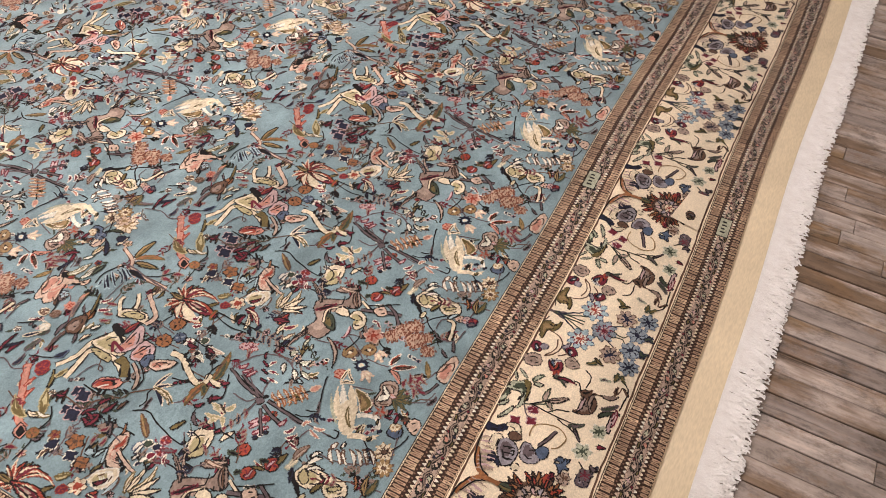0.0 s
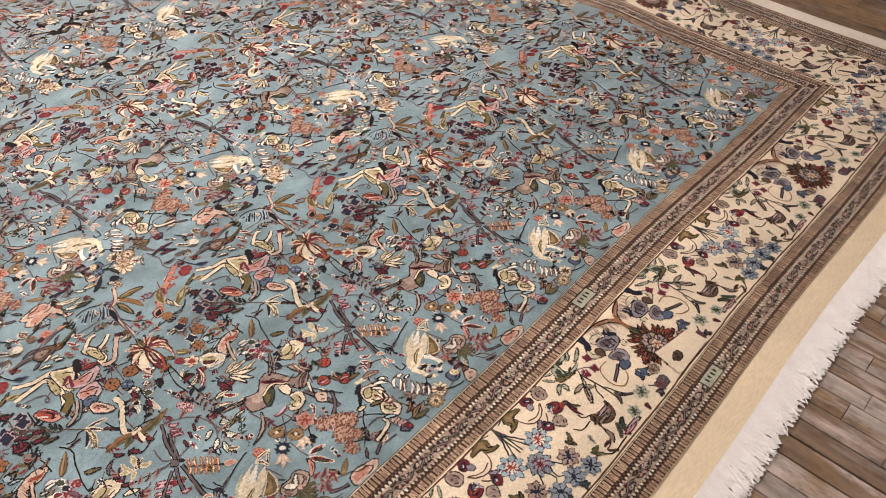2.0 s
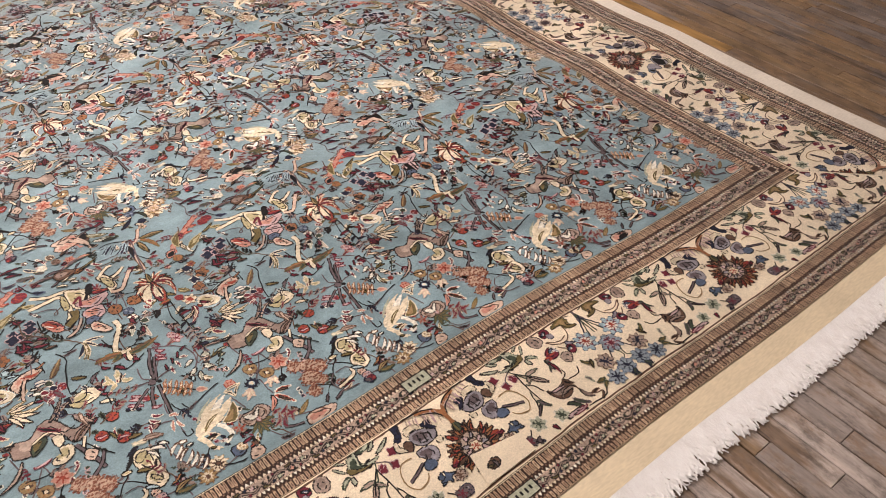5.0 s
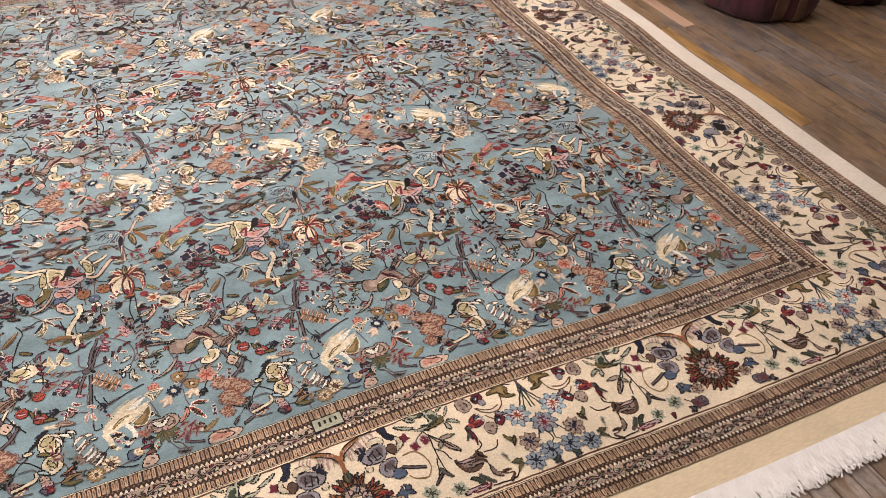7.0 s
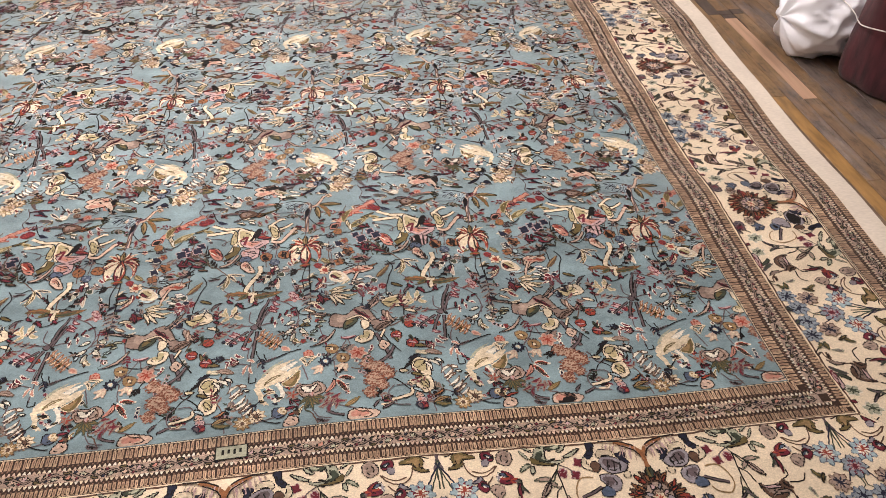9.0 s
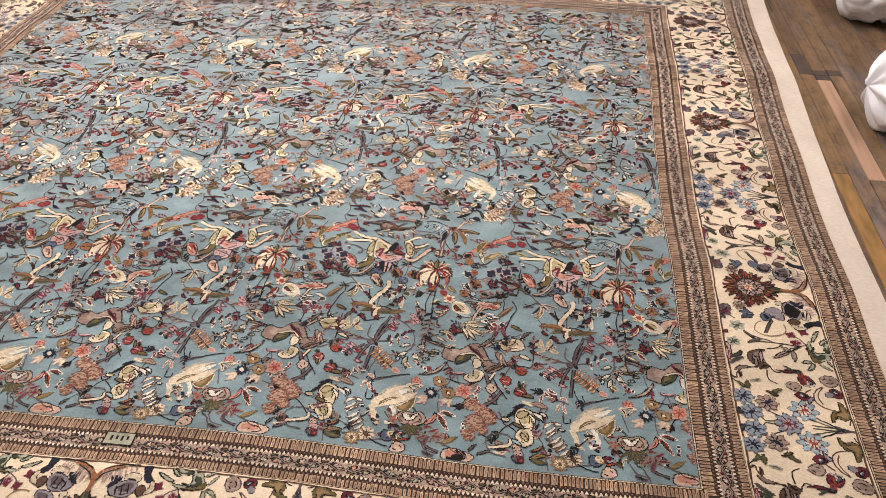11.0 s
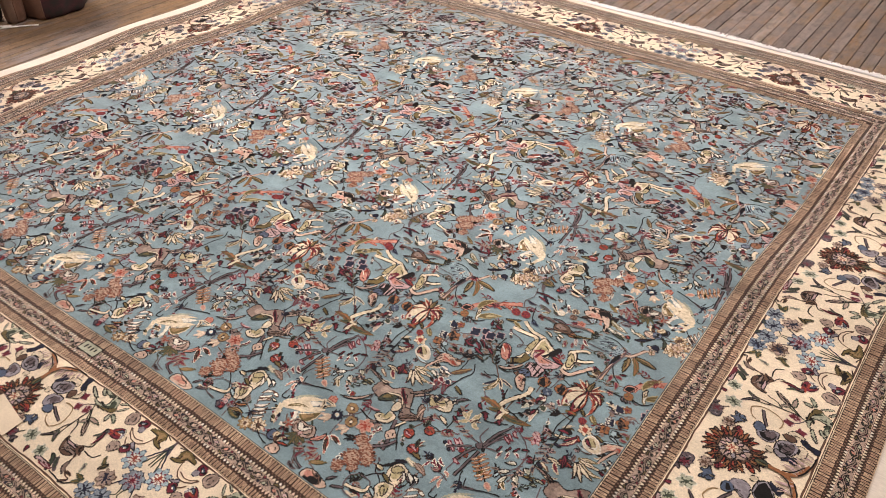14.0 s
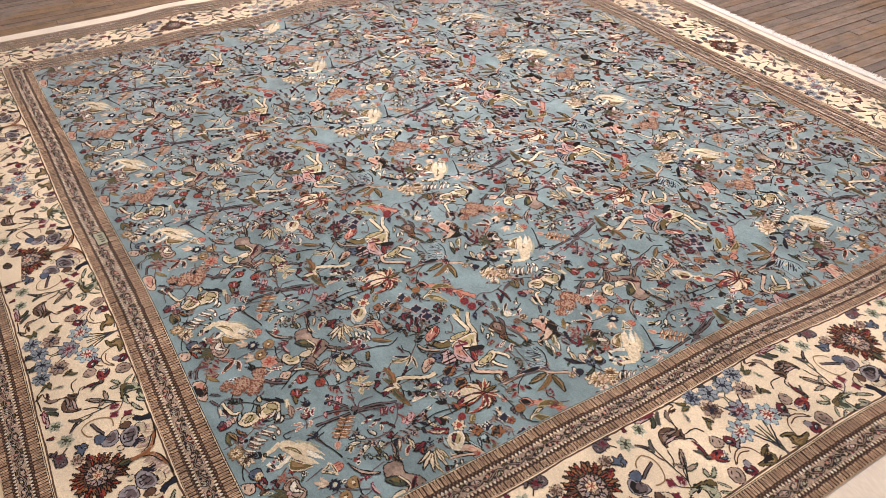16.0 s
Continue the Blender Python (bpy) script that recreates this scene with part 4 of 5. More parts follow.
def plum_trio(d):
    d.leaf(527, -525, 514, -553, 8, M, P)
    d.leaf(537, -529, 528, -557, 8, M, P)
    d.leaf(546, -531, 542, -559, 8, M, P)
    d.stroke(L, 2.2, (491, -555), (505, -577), (533, -585))
    d.leaf(501, -584, 525, -591, 7, K, L)


def gold_rosettes(d):
    d.flower(-374, 270, 29, 9, C, Y, B)
    d.flower(-365, 285, 17, 7, F, Y, B)
    d.leaf(-396, 258, -414, 298, 9, G, K)
    d.leaf(-480, 275, -441, 266, 15, C, K)
    d.leaf(-467, 248, -432, 279, 14, N, K)
    d.leaf(-457, 298, -414, 298, 15, C, N)
    d.disc(-428, 299, 12, U, K)
    d.leaf(-432, 245, -400, 238, 13, C, N)
    d.disc(-413, 250, 10, N, K)
    d.leaf(-550, 279, -512, 256, 14, W, O)
    d.leaf(-545, 246, -506, 237, 12, W, G)
    d.leaf(-526, 232, -491, 225, 10, G, K)
    d.leaf(-337, 239, -316, 270, 8, A, L)
    d.stroke(L, 2.0, (-309, 271), (-298, 231), (-308, 197), (-295, 172))
    d.leaf(-304, 337, -288, 265, 12, O, L)
    d.leaf(-300, 253, -241, 255, 8, M, K)
    d.leaf(-287, 238, -250, 227, 8, M, K)
    d.leaf(-278, 256, -257, 231, 7, N, K)
    d.leaf(-240, 239, -216, 215, 8, N, C)
    d.leaf(-300, 204, -272, 202, 8, N, L)
    d.leaf(-264, 209, -230, 200, 12, G, L)
    d.stroke(K, 2.0, (-221, 275), (-204, 250), (-182, 242))
    d.disc(-203, 217, 10, W, C)
    d.disc(-174, 248, 10, B, C)
    d.disc(-167, 222, 10, B, T)
    d.flower(-137, 211, 12, 6, S, R, S)
    d.leaf(-116, 203, -94, 198, 10, S, O)
    d.flower(-119, 245, 10, 5, A, L, K)
    d.leaf(-238, 170, -189, 167, 7, L, B)
    d.patch(B, K, (-192, 171), (-173, 179), (-156, 176), (-140, 156), (-164, 144), (-188, 146))
    d.leaf(-156, 187, -108, 199, 10, L, T)
    d.leaf(-132, 154, -83, 174, 8, O, K)
    d.leaf(-196, 125, -175, 113, 6, C, K)
    d.leaf(-180, 137, -164, 144, 6, W, O)
    d.leaf(-164, 124, -148, 112, 8, W, K)
    d.leaf(-138, 123, -127, 105, 6, M, P)
    d.leaf(-119, 146, -105, 123, 8, M, W)
    d.leaf(-100, 159, -82, 141, 8, M, W)


def blush_scroll(d):
    d.patch(F, R, (-161, 272), (-132, 293), (-99, 287), (-70, 302), (-65, 277), (-74, 241), (-58, 222), (-78, 224), (-84, 250), (-104, 264), (-140, 253))
    d.leaf(-127, 283, -99, 270, 8, S, F)
    d.leaf(-54, 271, -24, 256, 12, W, G)
    d.leaf(-58, 243, -22, 237, 10, W, O)
    d.leaf(-23, 283, -4, 267, 8, W, G)
    d.leaf(-48, 305, -9, 322, 10, M, K)
    d.leaf(-73, 310, -40, 301, 8, N, K)
    d.leaf(-35, 329, -13, 304, 9, M, K)


def palm_fronds(d):
    d.leaf(-401, -181, -362, -171, 12, C, O)
    d.leaf(-397, -184, -342, -185, 12, C, K)
    d.leaf(-397, -188, -335, -200, 12, C, O)
    d.leaf(-399, -193, -348, -218, 11, C, K)
    d.leaf(-401, -195, -366, -236, 10, C, K)
    d.leaf(-403, -197, -385, -235, 9, C, K)
    d.leaf(-435, -210, -403, -213, 23, M, K)
    d.leaf(-431, -193, -419, -227, 12, M, K)
    d.leaf(-458, -221, -425, -224, 13, C, K)
    d.leaf(-439, -226, -419, -247, 10, M, C)
    d.leaf(-463, -241, -440, -254, 7, C, L)
    d.stroke(K, 1.7, (-486, -233), (-475, -255), (-446, -261))
    d.leaf(-482, -154, -447, -139, 13, C, K)
    d.leaf(-480, -137, -453, -134, 10, M, K)


def small_shapes(d):
    d.patch(F, R, (-378, -114), (-354, -96), (-320, -93), (-313, -110), (-330, -121), (-342, -118), (-362, -129), (-369, -143), (-376, -131))
    d.leaf(-343, -103, -318, -113, 9, R, T)
    d.leaf(-381, -108, -403, -101, 7, O, K)
    d.leaf(-345, -148, -333, -155, 7, W, K)
    d.leaf(-334, -144, -313, -148, 9, W, N)
    d.leaf(-353, -160, -338, -166, 7, N, W)
    d.disc(-324, -174, 7, M, W)
    d.disc(-305, -172, 7, N, W)
    d.leaf(-328, -187, -317, -213, 9, L, M)
    d.leaf(-307, -184, -294, -210, 9, L, M)
    d.leaf(-386, -154, -422, -150, 9, A, L)
    d.leaf(-423, -138, -433, -129, 7, R, K)
    d.leaf(-407, -206, -419, -199, 6, L, K)


def flower_bunch(d):
    d.stroke(L, 5.0, (-0, -6), (-2, 17), (-8, 41))
    d.stroke(G, 3.1, (-2, 17), (-3, 50), (-4, 83))
    d.stroke(G, 3.2, (-4, 23), (9, 54), (22, 86))
    d.stroke(N, 3.1, (-5, 22), (16, 54), (26, 72))
    d.stroke(G, 2.5, (-8, 146), (-3, 168), (-28, 182))
    d.stroke(N, 2.5, (18, 136), (30, 156), (44, 171))
    d.flower(43, 91, 29, 8, A, M, U)
    d.flower(43, 91, 15, 9, W, R, M)
    d.flower(-2, 127, 27, 8, SB, M, N)
    d.flower(-2, 127, 11, 7, P, M, U)
    d.flower(-26, 193, 22, 7, SB, N, U)
    d.flower(22, 191, 22, 7, SB, N, U)
    d.flower(53, 158, 23, 8, TP, N, B)
    d.flower(66, 202, 22, 8, SB, N, U)
    d.leaf(79, 144, 96, 125, 8, O, G)
    d.leaf(77, 135, 86, 154, 7, O, K)
    d.leaf(91, 188, 112, 186, 9, O, G)
    d.leaf(93, 198, 106, 208, 8, O, G)
    d.leaf(29, 214, 17, 227, 8, G, N)
    d.leaf(-17, 208, -30, 222, 7, G, N)


def acanthus(d):
    d.stroke(K, 2.5, (16, 10), (41, 3), (56, 1))
    d.patch(O, K, (42, 1), (27, 15), (30, 34), (15, 43), (36, 42), (52, 32), (55, 20), (84, 17), (66, 6))
    d.stroke(B, 2.0, (52, 26), (57, 47), (75, 63), (100, 60), (120, 41))


def tulips(d):
    d.patch(M, K, (107, 5), (92, 9), (90, 24), (112, 31), (117, 17))
    d.disc(97, 32, 8, SL, N)
    d.patch(TP, K, (145, 4), (126, 13), (120, 34), (139, 45), (153, 33), (156, 16))
    d.leaf(149, 0, 135, 7, 6, TP, T)
    d.stroke(B, 1.9, (117, 40), (93, 55), (66, 49))
    d.patch(M, K, (130, 52), (114, 64), (119, 83), (143, 85), (150, 67))
    d.leaf(124, 57, 114, 76, 9, SL, W)
    d.leaf(143, 80, 155, 75, 7, M, R)
    d.leaf(83, 66, 64, 76, 12, SL, N)
    d.patch(M, K, (86, 72), (70, 84), (84, 100), (97, 89))
    d.patch(TP, T, (110, 82), (94, 94), (108, 114), (122, 107), (125, 90))
    d.stroke(B, 1.9, (107, 65), (92, 80), (79, 85))
    for u, v in ((100, 14), (122, 62), (80, 82)):
        d.leaf(u, v, u + 14, v + 6, 9, U, K)
        d.leaf(u + 3, v + 3, u + 9, v + 6, 3.6, W)
    d.leaf(158, 76, 159, 106, 12, G, K)
    d.leaf(153, 79, 171, 106, 8, G, L)
    d.leaf(158, 86, 156, 123, 7, M, K)


def brown_curl(d):
    d.patch(B, K, (220, 136), (208, 148), (188, 150), (165, 136), (154, 144), (161, 164), (179, 178), (203, 175), (216, 158))
    d.leaf(160, 164, 202, 170, 11, T, K)
    d.leaf(178, 150, 214, 146, 9, P, K)
    d.stroke(K, 2.3, (167, 137), (150, 128), (148, 115))
    d.stroke(K, 2.4, (154, 144), (124, 143), (113, 128))
    d.leaf(169, 138, 153, 156, 8, K, B)
    d.stroke(K, 2.1, (221, 134), (228, 111), (241, 98))
    d.stroke(B, 2.1, (157, 160), (155, 186), (136, 204), (119, 207))
    d.leaf(156, 177, 143, 206, 10, T, K)
    d.leaf(141, 199, 123, 199, 6, K, B)
    d.leaf(204, 187, 181, 222, 10, G, K)
    d.leaf(187, 186, 163, 213, 9, G, L)
    d.leaf(214, 214, 174, 215, 13, P, M)
    d.leaf(231, 214, 194, 210, 10, P, K)
    d.stroke(K, 1.8, (105, 205), (121, 220), (149, 220), (172, 219))
    d.leaf(134, 222, 120, 210, 6, B, K)
    d.leaf(122, 162, 115, 181, 6, L, SG)


def pale_stars(d):
    d.flower(236, 199, 17, 6, SG, G, W)
    d.flower(291, 185, 19, 6, SG, G, W)
    d.stroke(K, 1.6, (248, 119), (258, 153), (269, 169))
    d.leaf(251, 153, 274, 173, 7, L, K)
    d.leaf(251, 143, 235, 168, 7, L, G)
    d.leaf(270, 207, 265, 221, 10, M, K)
    d.stroke(K, 1.5, (314, 187), (323, 197), (324, 206))
    d.flower(365, 173, 14, 7, TP, B, C)
    d.disc(350, 205, 12, L, N)
    d.leaf(337, 209, 310, 222, 10, L, N)
    d.leaf(363, 155, 375, 145, 10, M, R)
    d.patch(U, K, (339, 145), (335, 158), (320, 166), (334, 169), (339, 178), (343, 166), (356, 162), (346, 156))


def slate_scroll(d):
    d.patch(N, K, (316, 2), (334, 6), (328, 21), (325, 35), (311, 45), (305, 33), (317, 22))
    d.patch(N, K, (369, 34), (393, 34), (388, 49), (395, 61), (382, 57), (376, 46))
    d.patch(C, K, (340, 22), (362, 26), (368, 38), (348, 36), (332, 43), (328, 33))
    d.patch(SL, K, (338, 39), (361, 40), (391, 62), (386, 76), (368, 82), (350, 81), (336, 71), (328, 52))
    d.stroke(K, 2.1, (351, 49), (345, 72))
    d.stroke(K, 2.1, (363, 52), (358, 76))
    d.stroke(K, 2.1, (374, 56), (370, 77))
    d.patch(B, K, (319, 48), (333, 58), (323, 76), (308, 65))
    d.patch(SL, K, (325, 79), (357, 84), (366, 104), (354, 121), (329, 118), (329, 102), (321, 92))
    d.patch(U, K, (329, 107), (344, 118), (340, 130), (318, 129), (316, 115))
    d.limb(L, K, 4.1, (320, 108), (295, 120), (274, 127))
    d.stroke(Y, 2.4, (309, 85), (287, 84), (270, 100), (265, 129), (280, 149), (301, 145), (314, 132))
    d.patch(C, K, (303, 35), (305, 52), (314, 71), (293, 57))
    d.disc(381, 86, 7, C, K)
    d.patch(U, K, (333, 145), (333, 157), (352, 159), (334, 167), (318, 173), (322, 159), (320, 152))
    d.flower(359, 173, 14, 6, TP, B, K)
    d.flower(336, 206, 15, 6, L, M, K)
    d.leaf(359, 151, 373, 154, 8, M, K)
    d.leaf(314, 208, 316, 223, 12, L, K)


def sage_scroll(d):
    d.patch(SG, K, (190, 36), (212, 44), (237, 53), (268, 40), (248, 42), (225, 35), (224, 20), (230, -1), (205, 7), (198, 23))
    d.leaf(215, 6, 224, -12, 11, G, K)
    d.leaf(228, 9, 248, 7, 11, G, K)
    d.leaf(239, 9, 262, 0, 10, SG, G)
    d.leaf(253, 19, 273, -1, 8, SG, K)
    d.leaf(263, 34, 298, 16, 8, SG, K)
    d.leaf(198, 15, 177, 2, 8, SG, K)
    d.leaf(187, 31, 173, 11, 7, SG, K)
    d.leaf(193, 50, 187, 66, 10, SG, K)
    d.leaf(188, 45, 166, 60, 9, SG, G)
    d.patch(O, G, (192, 27), (214, 42), (246, 49), (220, 49), (193, 42))
    d.stroke(G, 2.2, (246, 49), (234, 73), (227, 87))


def red_blossoms(d):
    d.flower(288, 48, 11, 4, M, M, P)
    d.flower(275, 76, 11, 4, M, M, P)
    d.flower(250, 71, 11, 4, M, M, P)
    d.disc(251, 64, 5, M, P)
    d.stroke(L, 1.9, (247, 50), (265, 61), (270, 75))
    d.stroke(K, 2.2, (239, 60), (242, 92), (244, 128), (242, 158))
    d.leaf(222, 81, 190, 82, 12, TP, G)
    d.leaf(221, 85, 234, 103, 12, TP, G)
    d.leaf(219, 89, 194, 121, 13, TP, K)
    d.stroke(K, 1.9, (241, 62), (223, 82), (205, 108))


def guard_stripe(side, d0, band):
    """Comb, sawtooth, vine, sawtooth, comb: the woven pattern of a guard stripe."""
    whole = (-9, 9, -9, 9)
    place = lambda u, v: side_point(side, u, d0 + v)
    comb = Weave(place, whole, 0.0005)
    rng = random.Random(31 + SIDES.index(side))
    for near_v, far_v in ((6, 31), (109, 91)):
        mid_v = (near_v + far_v) / 2
        n = int(2 * half(side, d0 + mid_v / 1000) / 0.0088)
        for i in range(n):
            u = (i + 0.5 - n / 2) * 8.8 + rng.uniform(-0.6, 0.6)
            a, b = near_v + rng.uniform(-1, 1), far_v + rng.uniform(-1.2, 1.2)
            w, lean = rng.uniform(2.9, 3.7), rng.uniform(-1, 1)
            comb.level = 3
            comb.poly([(u - w * 0.7, a), (u + w * 0.7, a), (u + w + lean, a * 0.6 + b * 0.4), (u + w * 0.9 + lean, b), (u - w * 0.9 + lean, b), (u - w + lean, a * 0.6 + b * 0.4)], rng.choice((TOOTH, TOOTH, TOOTH_PALE)))
            w = rng.uniform(0.9, 1.6)
            comb.level = 5
            comb.poly([(u - 0.7, a * 0.8 + b * 0.2), (u + 0.7, a * 0.8 + b * 0.2), (u + w + lean, (a + b) / 2), (u + 0.6 + lean, a * 0.15 + b * 0.85), (u - w + lean, (a + b) / 2)], TOOTH_DULL)
    for v, m, long in ((3.2, C, 6.4), (48.4, F, 7.0), (75.4, F, 7.0), (111.0, TOOTH_PALE, 8.0)):
        n = int(2 * half(side, d0 + v / 1000) * 1000 / long)
        for i in range(n):
            u, h = (i + 0.5 - n / 2) * long, rng.uniform(0.8, 1.7)
            q = long * rng.uniform(0.36, 0.5)
            dv = rng.uniform(-0.5, 0.5)
            comb.level = 6
            comb.poly([(u - q, v - h + dv), (u + q, v - h - dv), (u + q, v + h - dv), (u - q, v + h + dv)], m)
    comb.done("comb_pattern", "tan comb teeth between beaded cream lines", band[side])
    saw = Weave(place, whole, 0.0006)
    for v, k in ((46.5, -1), (77.5, 1)):
        n = int(2 * half(side, d0 + v / 1000) / 0.0098)
        for i in range(n):
            u = (i + 0.5 - n / 2) * 9.8 + rng.uniform(-0.6, 0.6)
            saw.level = 3
            tip = rng.uniform(6.4, 8.4)
            saw.poly([(u - 4.0, v), (u + 4.0, v), (u + 1.0, v + k * tip), (u - 1.0, v + k * tip)], rng.choice((C, F, W, C)))
            saw.poly([(u + 3.0, v + k * 9.5), (u + 6.2, v + k * 9.5), (u + 6.6, v + k * 13.5), (u + 3.4, v + k * 13.5)], TOOTH_DULL)
    saw.done("sawtooth_pattern", "cream sawtooth points on dark brown", band[side])
    vine = Weave(place, whole, 0.0006)
    l = half(side, d0 + 0.05) * 1000
    n = 160
    for i in range(n):
        u0, u1 = l * (2 * i / n - 1), l * (2 * i / n + 2 / n - 1)
        vine.level = 1
        vine.poly([(u0, 50), (u1, 50), (u1, 73.8), (u0, 73.8)], TP)
    step = 56
    m = int(2 * l / step)
    rng = random.Random(int(d0 * 999) + SIDES.index(side))
    for i in range(m):
        u = (i + 0.5 - m / 2) * step + rng.uniform(-2, 2)
        up = 1 if i % 2 else -1
        mid = 61.9
        vine.level = 3
        vine.stroke(K, 6.4, (u - 28, mid), (u - 14, mid + 7 * up), (u, mid), (u + 14, mid - 7 * up), (u + 28, mid))
        vine.stroke(T, 2.6, (u - 28, mid), (u - 14, mid + 7 * up), (u, mid), (u + 14, mid - 7 * up), (u + 28, mid))
        vine.leaf(u - 22, mid - 2 * up, u - 6, mid - 9 * up, 6, G, K)
        vine.leaf(u + 22, mid + 2 * up, u + 6, mid + 9 * up, 6, C, K)
        vine.leaf(u - 25, mid + 9 * up, u - 12, mid + 11 * up, 5, O, K)
        vine.disc(u - 13, mid - 4 * up, 4.6, S if i % 3 == 0 else F, K)
        vine.disc(u + 13, mid + 4 * up, 4.0, P if i % 4 == 0 else SG, K)
        vine.disc(u - 1, mid + 8.5 * up, 3.0, N, K)
        vine.disc(u + 4, mid - 8.5 * up, 2.6, M, K)
    vine.done("vine_pattern", "small flowers on a dark meandering vine", band[side])


for side in SIDES:
    guard_stripe(side, 0.0, INNER)
    guard_stripe(side, 0.346, OUTER)

def tendrils(d):
    """Thin vines, small leaves and berries that fill the ground between the motifs."""
    rng = random.Random(42)
    for i in range(165):
        u, v = rng.uniform(-500, 0), rng.uniform(-590, 290)
        a = rng.uniform(0, math.tau)
        kind = i % 6
        c, s = math.cos(a), math.sin(a)
        q = rng.uniform(20, 44)
        dark = rng.choice((K, N, M, G, M, M, L))
        if kind in (0, 1, 2):
            d.stroke(rng.choice((L, K, K, B)), 2.2, (u - c * q, v - s * q), (u, v), (u + c * q * 0.5 - s * 9, v + s * q * 0.5 + c * 9), (u + c * q, v + s * q))
            for f in (0.2, 0.45, 0.7):
                for k in (-1, 1):
                    d.leaf(u + c * q * f, v + s * q * f, u + c * (q * f + 8) - s * 10 * k, v + s * (q * f + 8) + c * 10 * k, 5.5, dark, rng.choice((None, None, K, T)))
            d.leaf(u + c * q, v + s * q, u + c * (q + 13), v + s * (q + 13), 6, dark, None)
        elif kind == 3:
            d.flower(u, v, rng.uniform(6, 9), 5, rng.choice((P, F, W, A, R)), dark, rng.choice((K, K, B)))
            d.leaf(u + 8 * c, v + 8 * s, u + 24 * c, v + 24 * s, 7, G, None)
        elif kind == 4:
            for k in range(3):
                d.leaf(u, v, u + 24 * math.cos(a + 0.5 * k), v + 24 * math.sin(a + 0.5 * k), 6.5, rng.choice((O, B, dark)), rng.choice((None, C, K)))
        else:
            for k in range(3):
                d.disc(u + 11 * k * c, v + 11 * k * s, 3.6, dark, rng.choice((P, W, K)))


# woven flower motifs of the field, repeated in mirrored rows
FIELD_CLIP = (FX0 + 0.002, FX1 - 0.002, FY0 + 0.002, FY1 - 0.002)
FIELD_MOTIFS = (("tendril_motif", tendrils), *(("lotus_motif", lotus), ("pink_scroll_motif", pink_scroll), ("seed_discs_motif", seed_discs), ("curl_scroll_motif", curl_scroll), ("fan_leaf_motif", fan_leaf), ("dark_blossoms_motif", dark_blossoms), ("amber_scroll_motif", amber_scroll), ("branch_tree_motif", branch_tree), ("coral_scroll_motif", coral_scroll), ("star_blossoms_motif", star_blossoms), ("pale_scroll_motif", pale_scroll), ("cream_rosettes_motif", cream_rosettes), ("drop_buds_motif", drop_buds), ("brown_scroll_motif", brown_scroll), ("bouquet_motif", bouquet), ("pomegranates_motif", pomegranates), ("vine_trunk_motif", vine_trunk), ("rose_spray_motif", rose_spray), ("white_buds_motif", white_buds), ("dark_spray_motif", dark_spray), ("teal_sprig_motif", teal_sprig), ("gold_catkin_motif", gold_catkin), ("berry_row_motif", berry_row), ("pink_ladder_motif", pink_ladder), ("mustard_discs_motif", mustard_discs), ("rust_bush_motif", rust_bush), ("rust_leaves_motif", rust_leaves), ("plum_sprig_motif", plum_sprig), ("edge_hills_motif", edge_hills), ("grey_palmette_motif", grey_palmette), ("black_rock_scroll_motif", black_rock_scroll), ("feather_spray_motif", feather_spray), ("drop_sprig_motif", drop_sprig), ("ring_flowers_motif", ring_flowers), ("blue_bud_motif", blue_bud), ("white_flame_motif", white_flame), ("plum_trio_motif", plum_trio), ("gold_rosettes_motif", gold_rosettes), ("blush_scroll_motif", blush_scroll), ("palm_fronds_motif", palm_fronds), ("small_shapes_motif", small_shapes)))
COLUMNS = (3.07, 2.597, 2.104, 1.648, 1.167, 0.69, 0.215, -0.26)
ROWSX = (-0.947, -1.822, -2.694)
for j, rx in enumerate(ROWSX):
    for ry in COLUMNS:
        flip = -1 if j == 1 else 1
        for g, (title, motif) in enumerate(FIELD_MOTIFS):
            weave = Weave(lambda u, v: (rx - v, ry + flip * u), FIELD_CLIP, 0.0011 + 0.0000013 * g if g else 0.0004, 0.00002 if g else 0.0000008, 0.92)
            motif(weave)
            made = weave.done(title, parent=FIELD_PART)
            if made is not None and motif is tendrils:
                tagged(made, kind="stuff")

# woven motifs of the ivory border: half repeats, mirrored about each flower bunch
BORDER_MOTIFS = (("flower_bunch_motif", flower_bunch), ("acanthus_motif", acanthus), ("tulips_motif", tulips), ("brown_curl_motif", brown_curl), ("pale_stars_motif", pale_stars), ("slate_scroll_motif", slate_scroll), ("sage_scroll_motif", sage_scroll), ("red_blossoms_motif", red_blossoms))


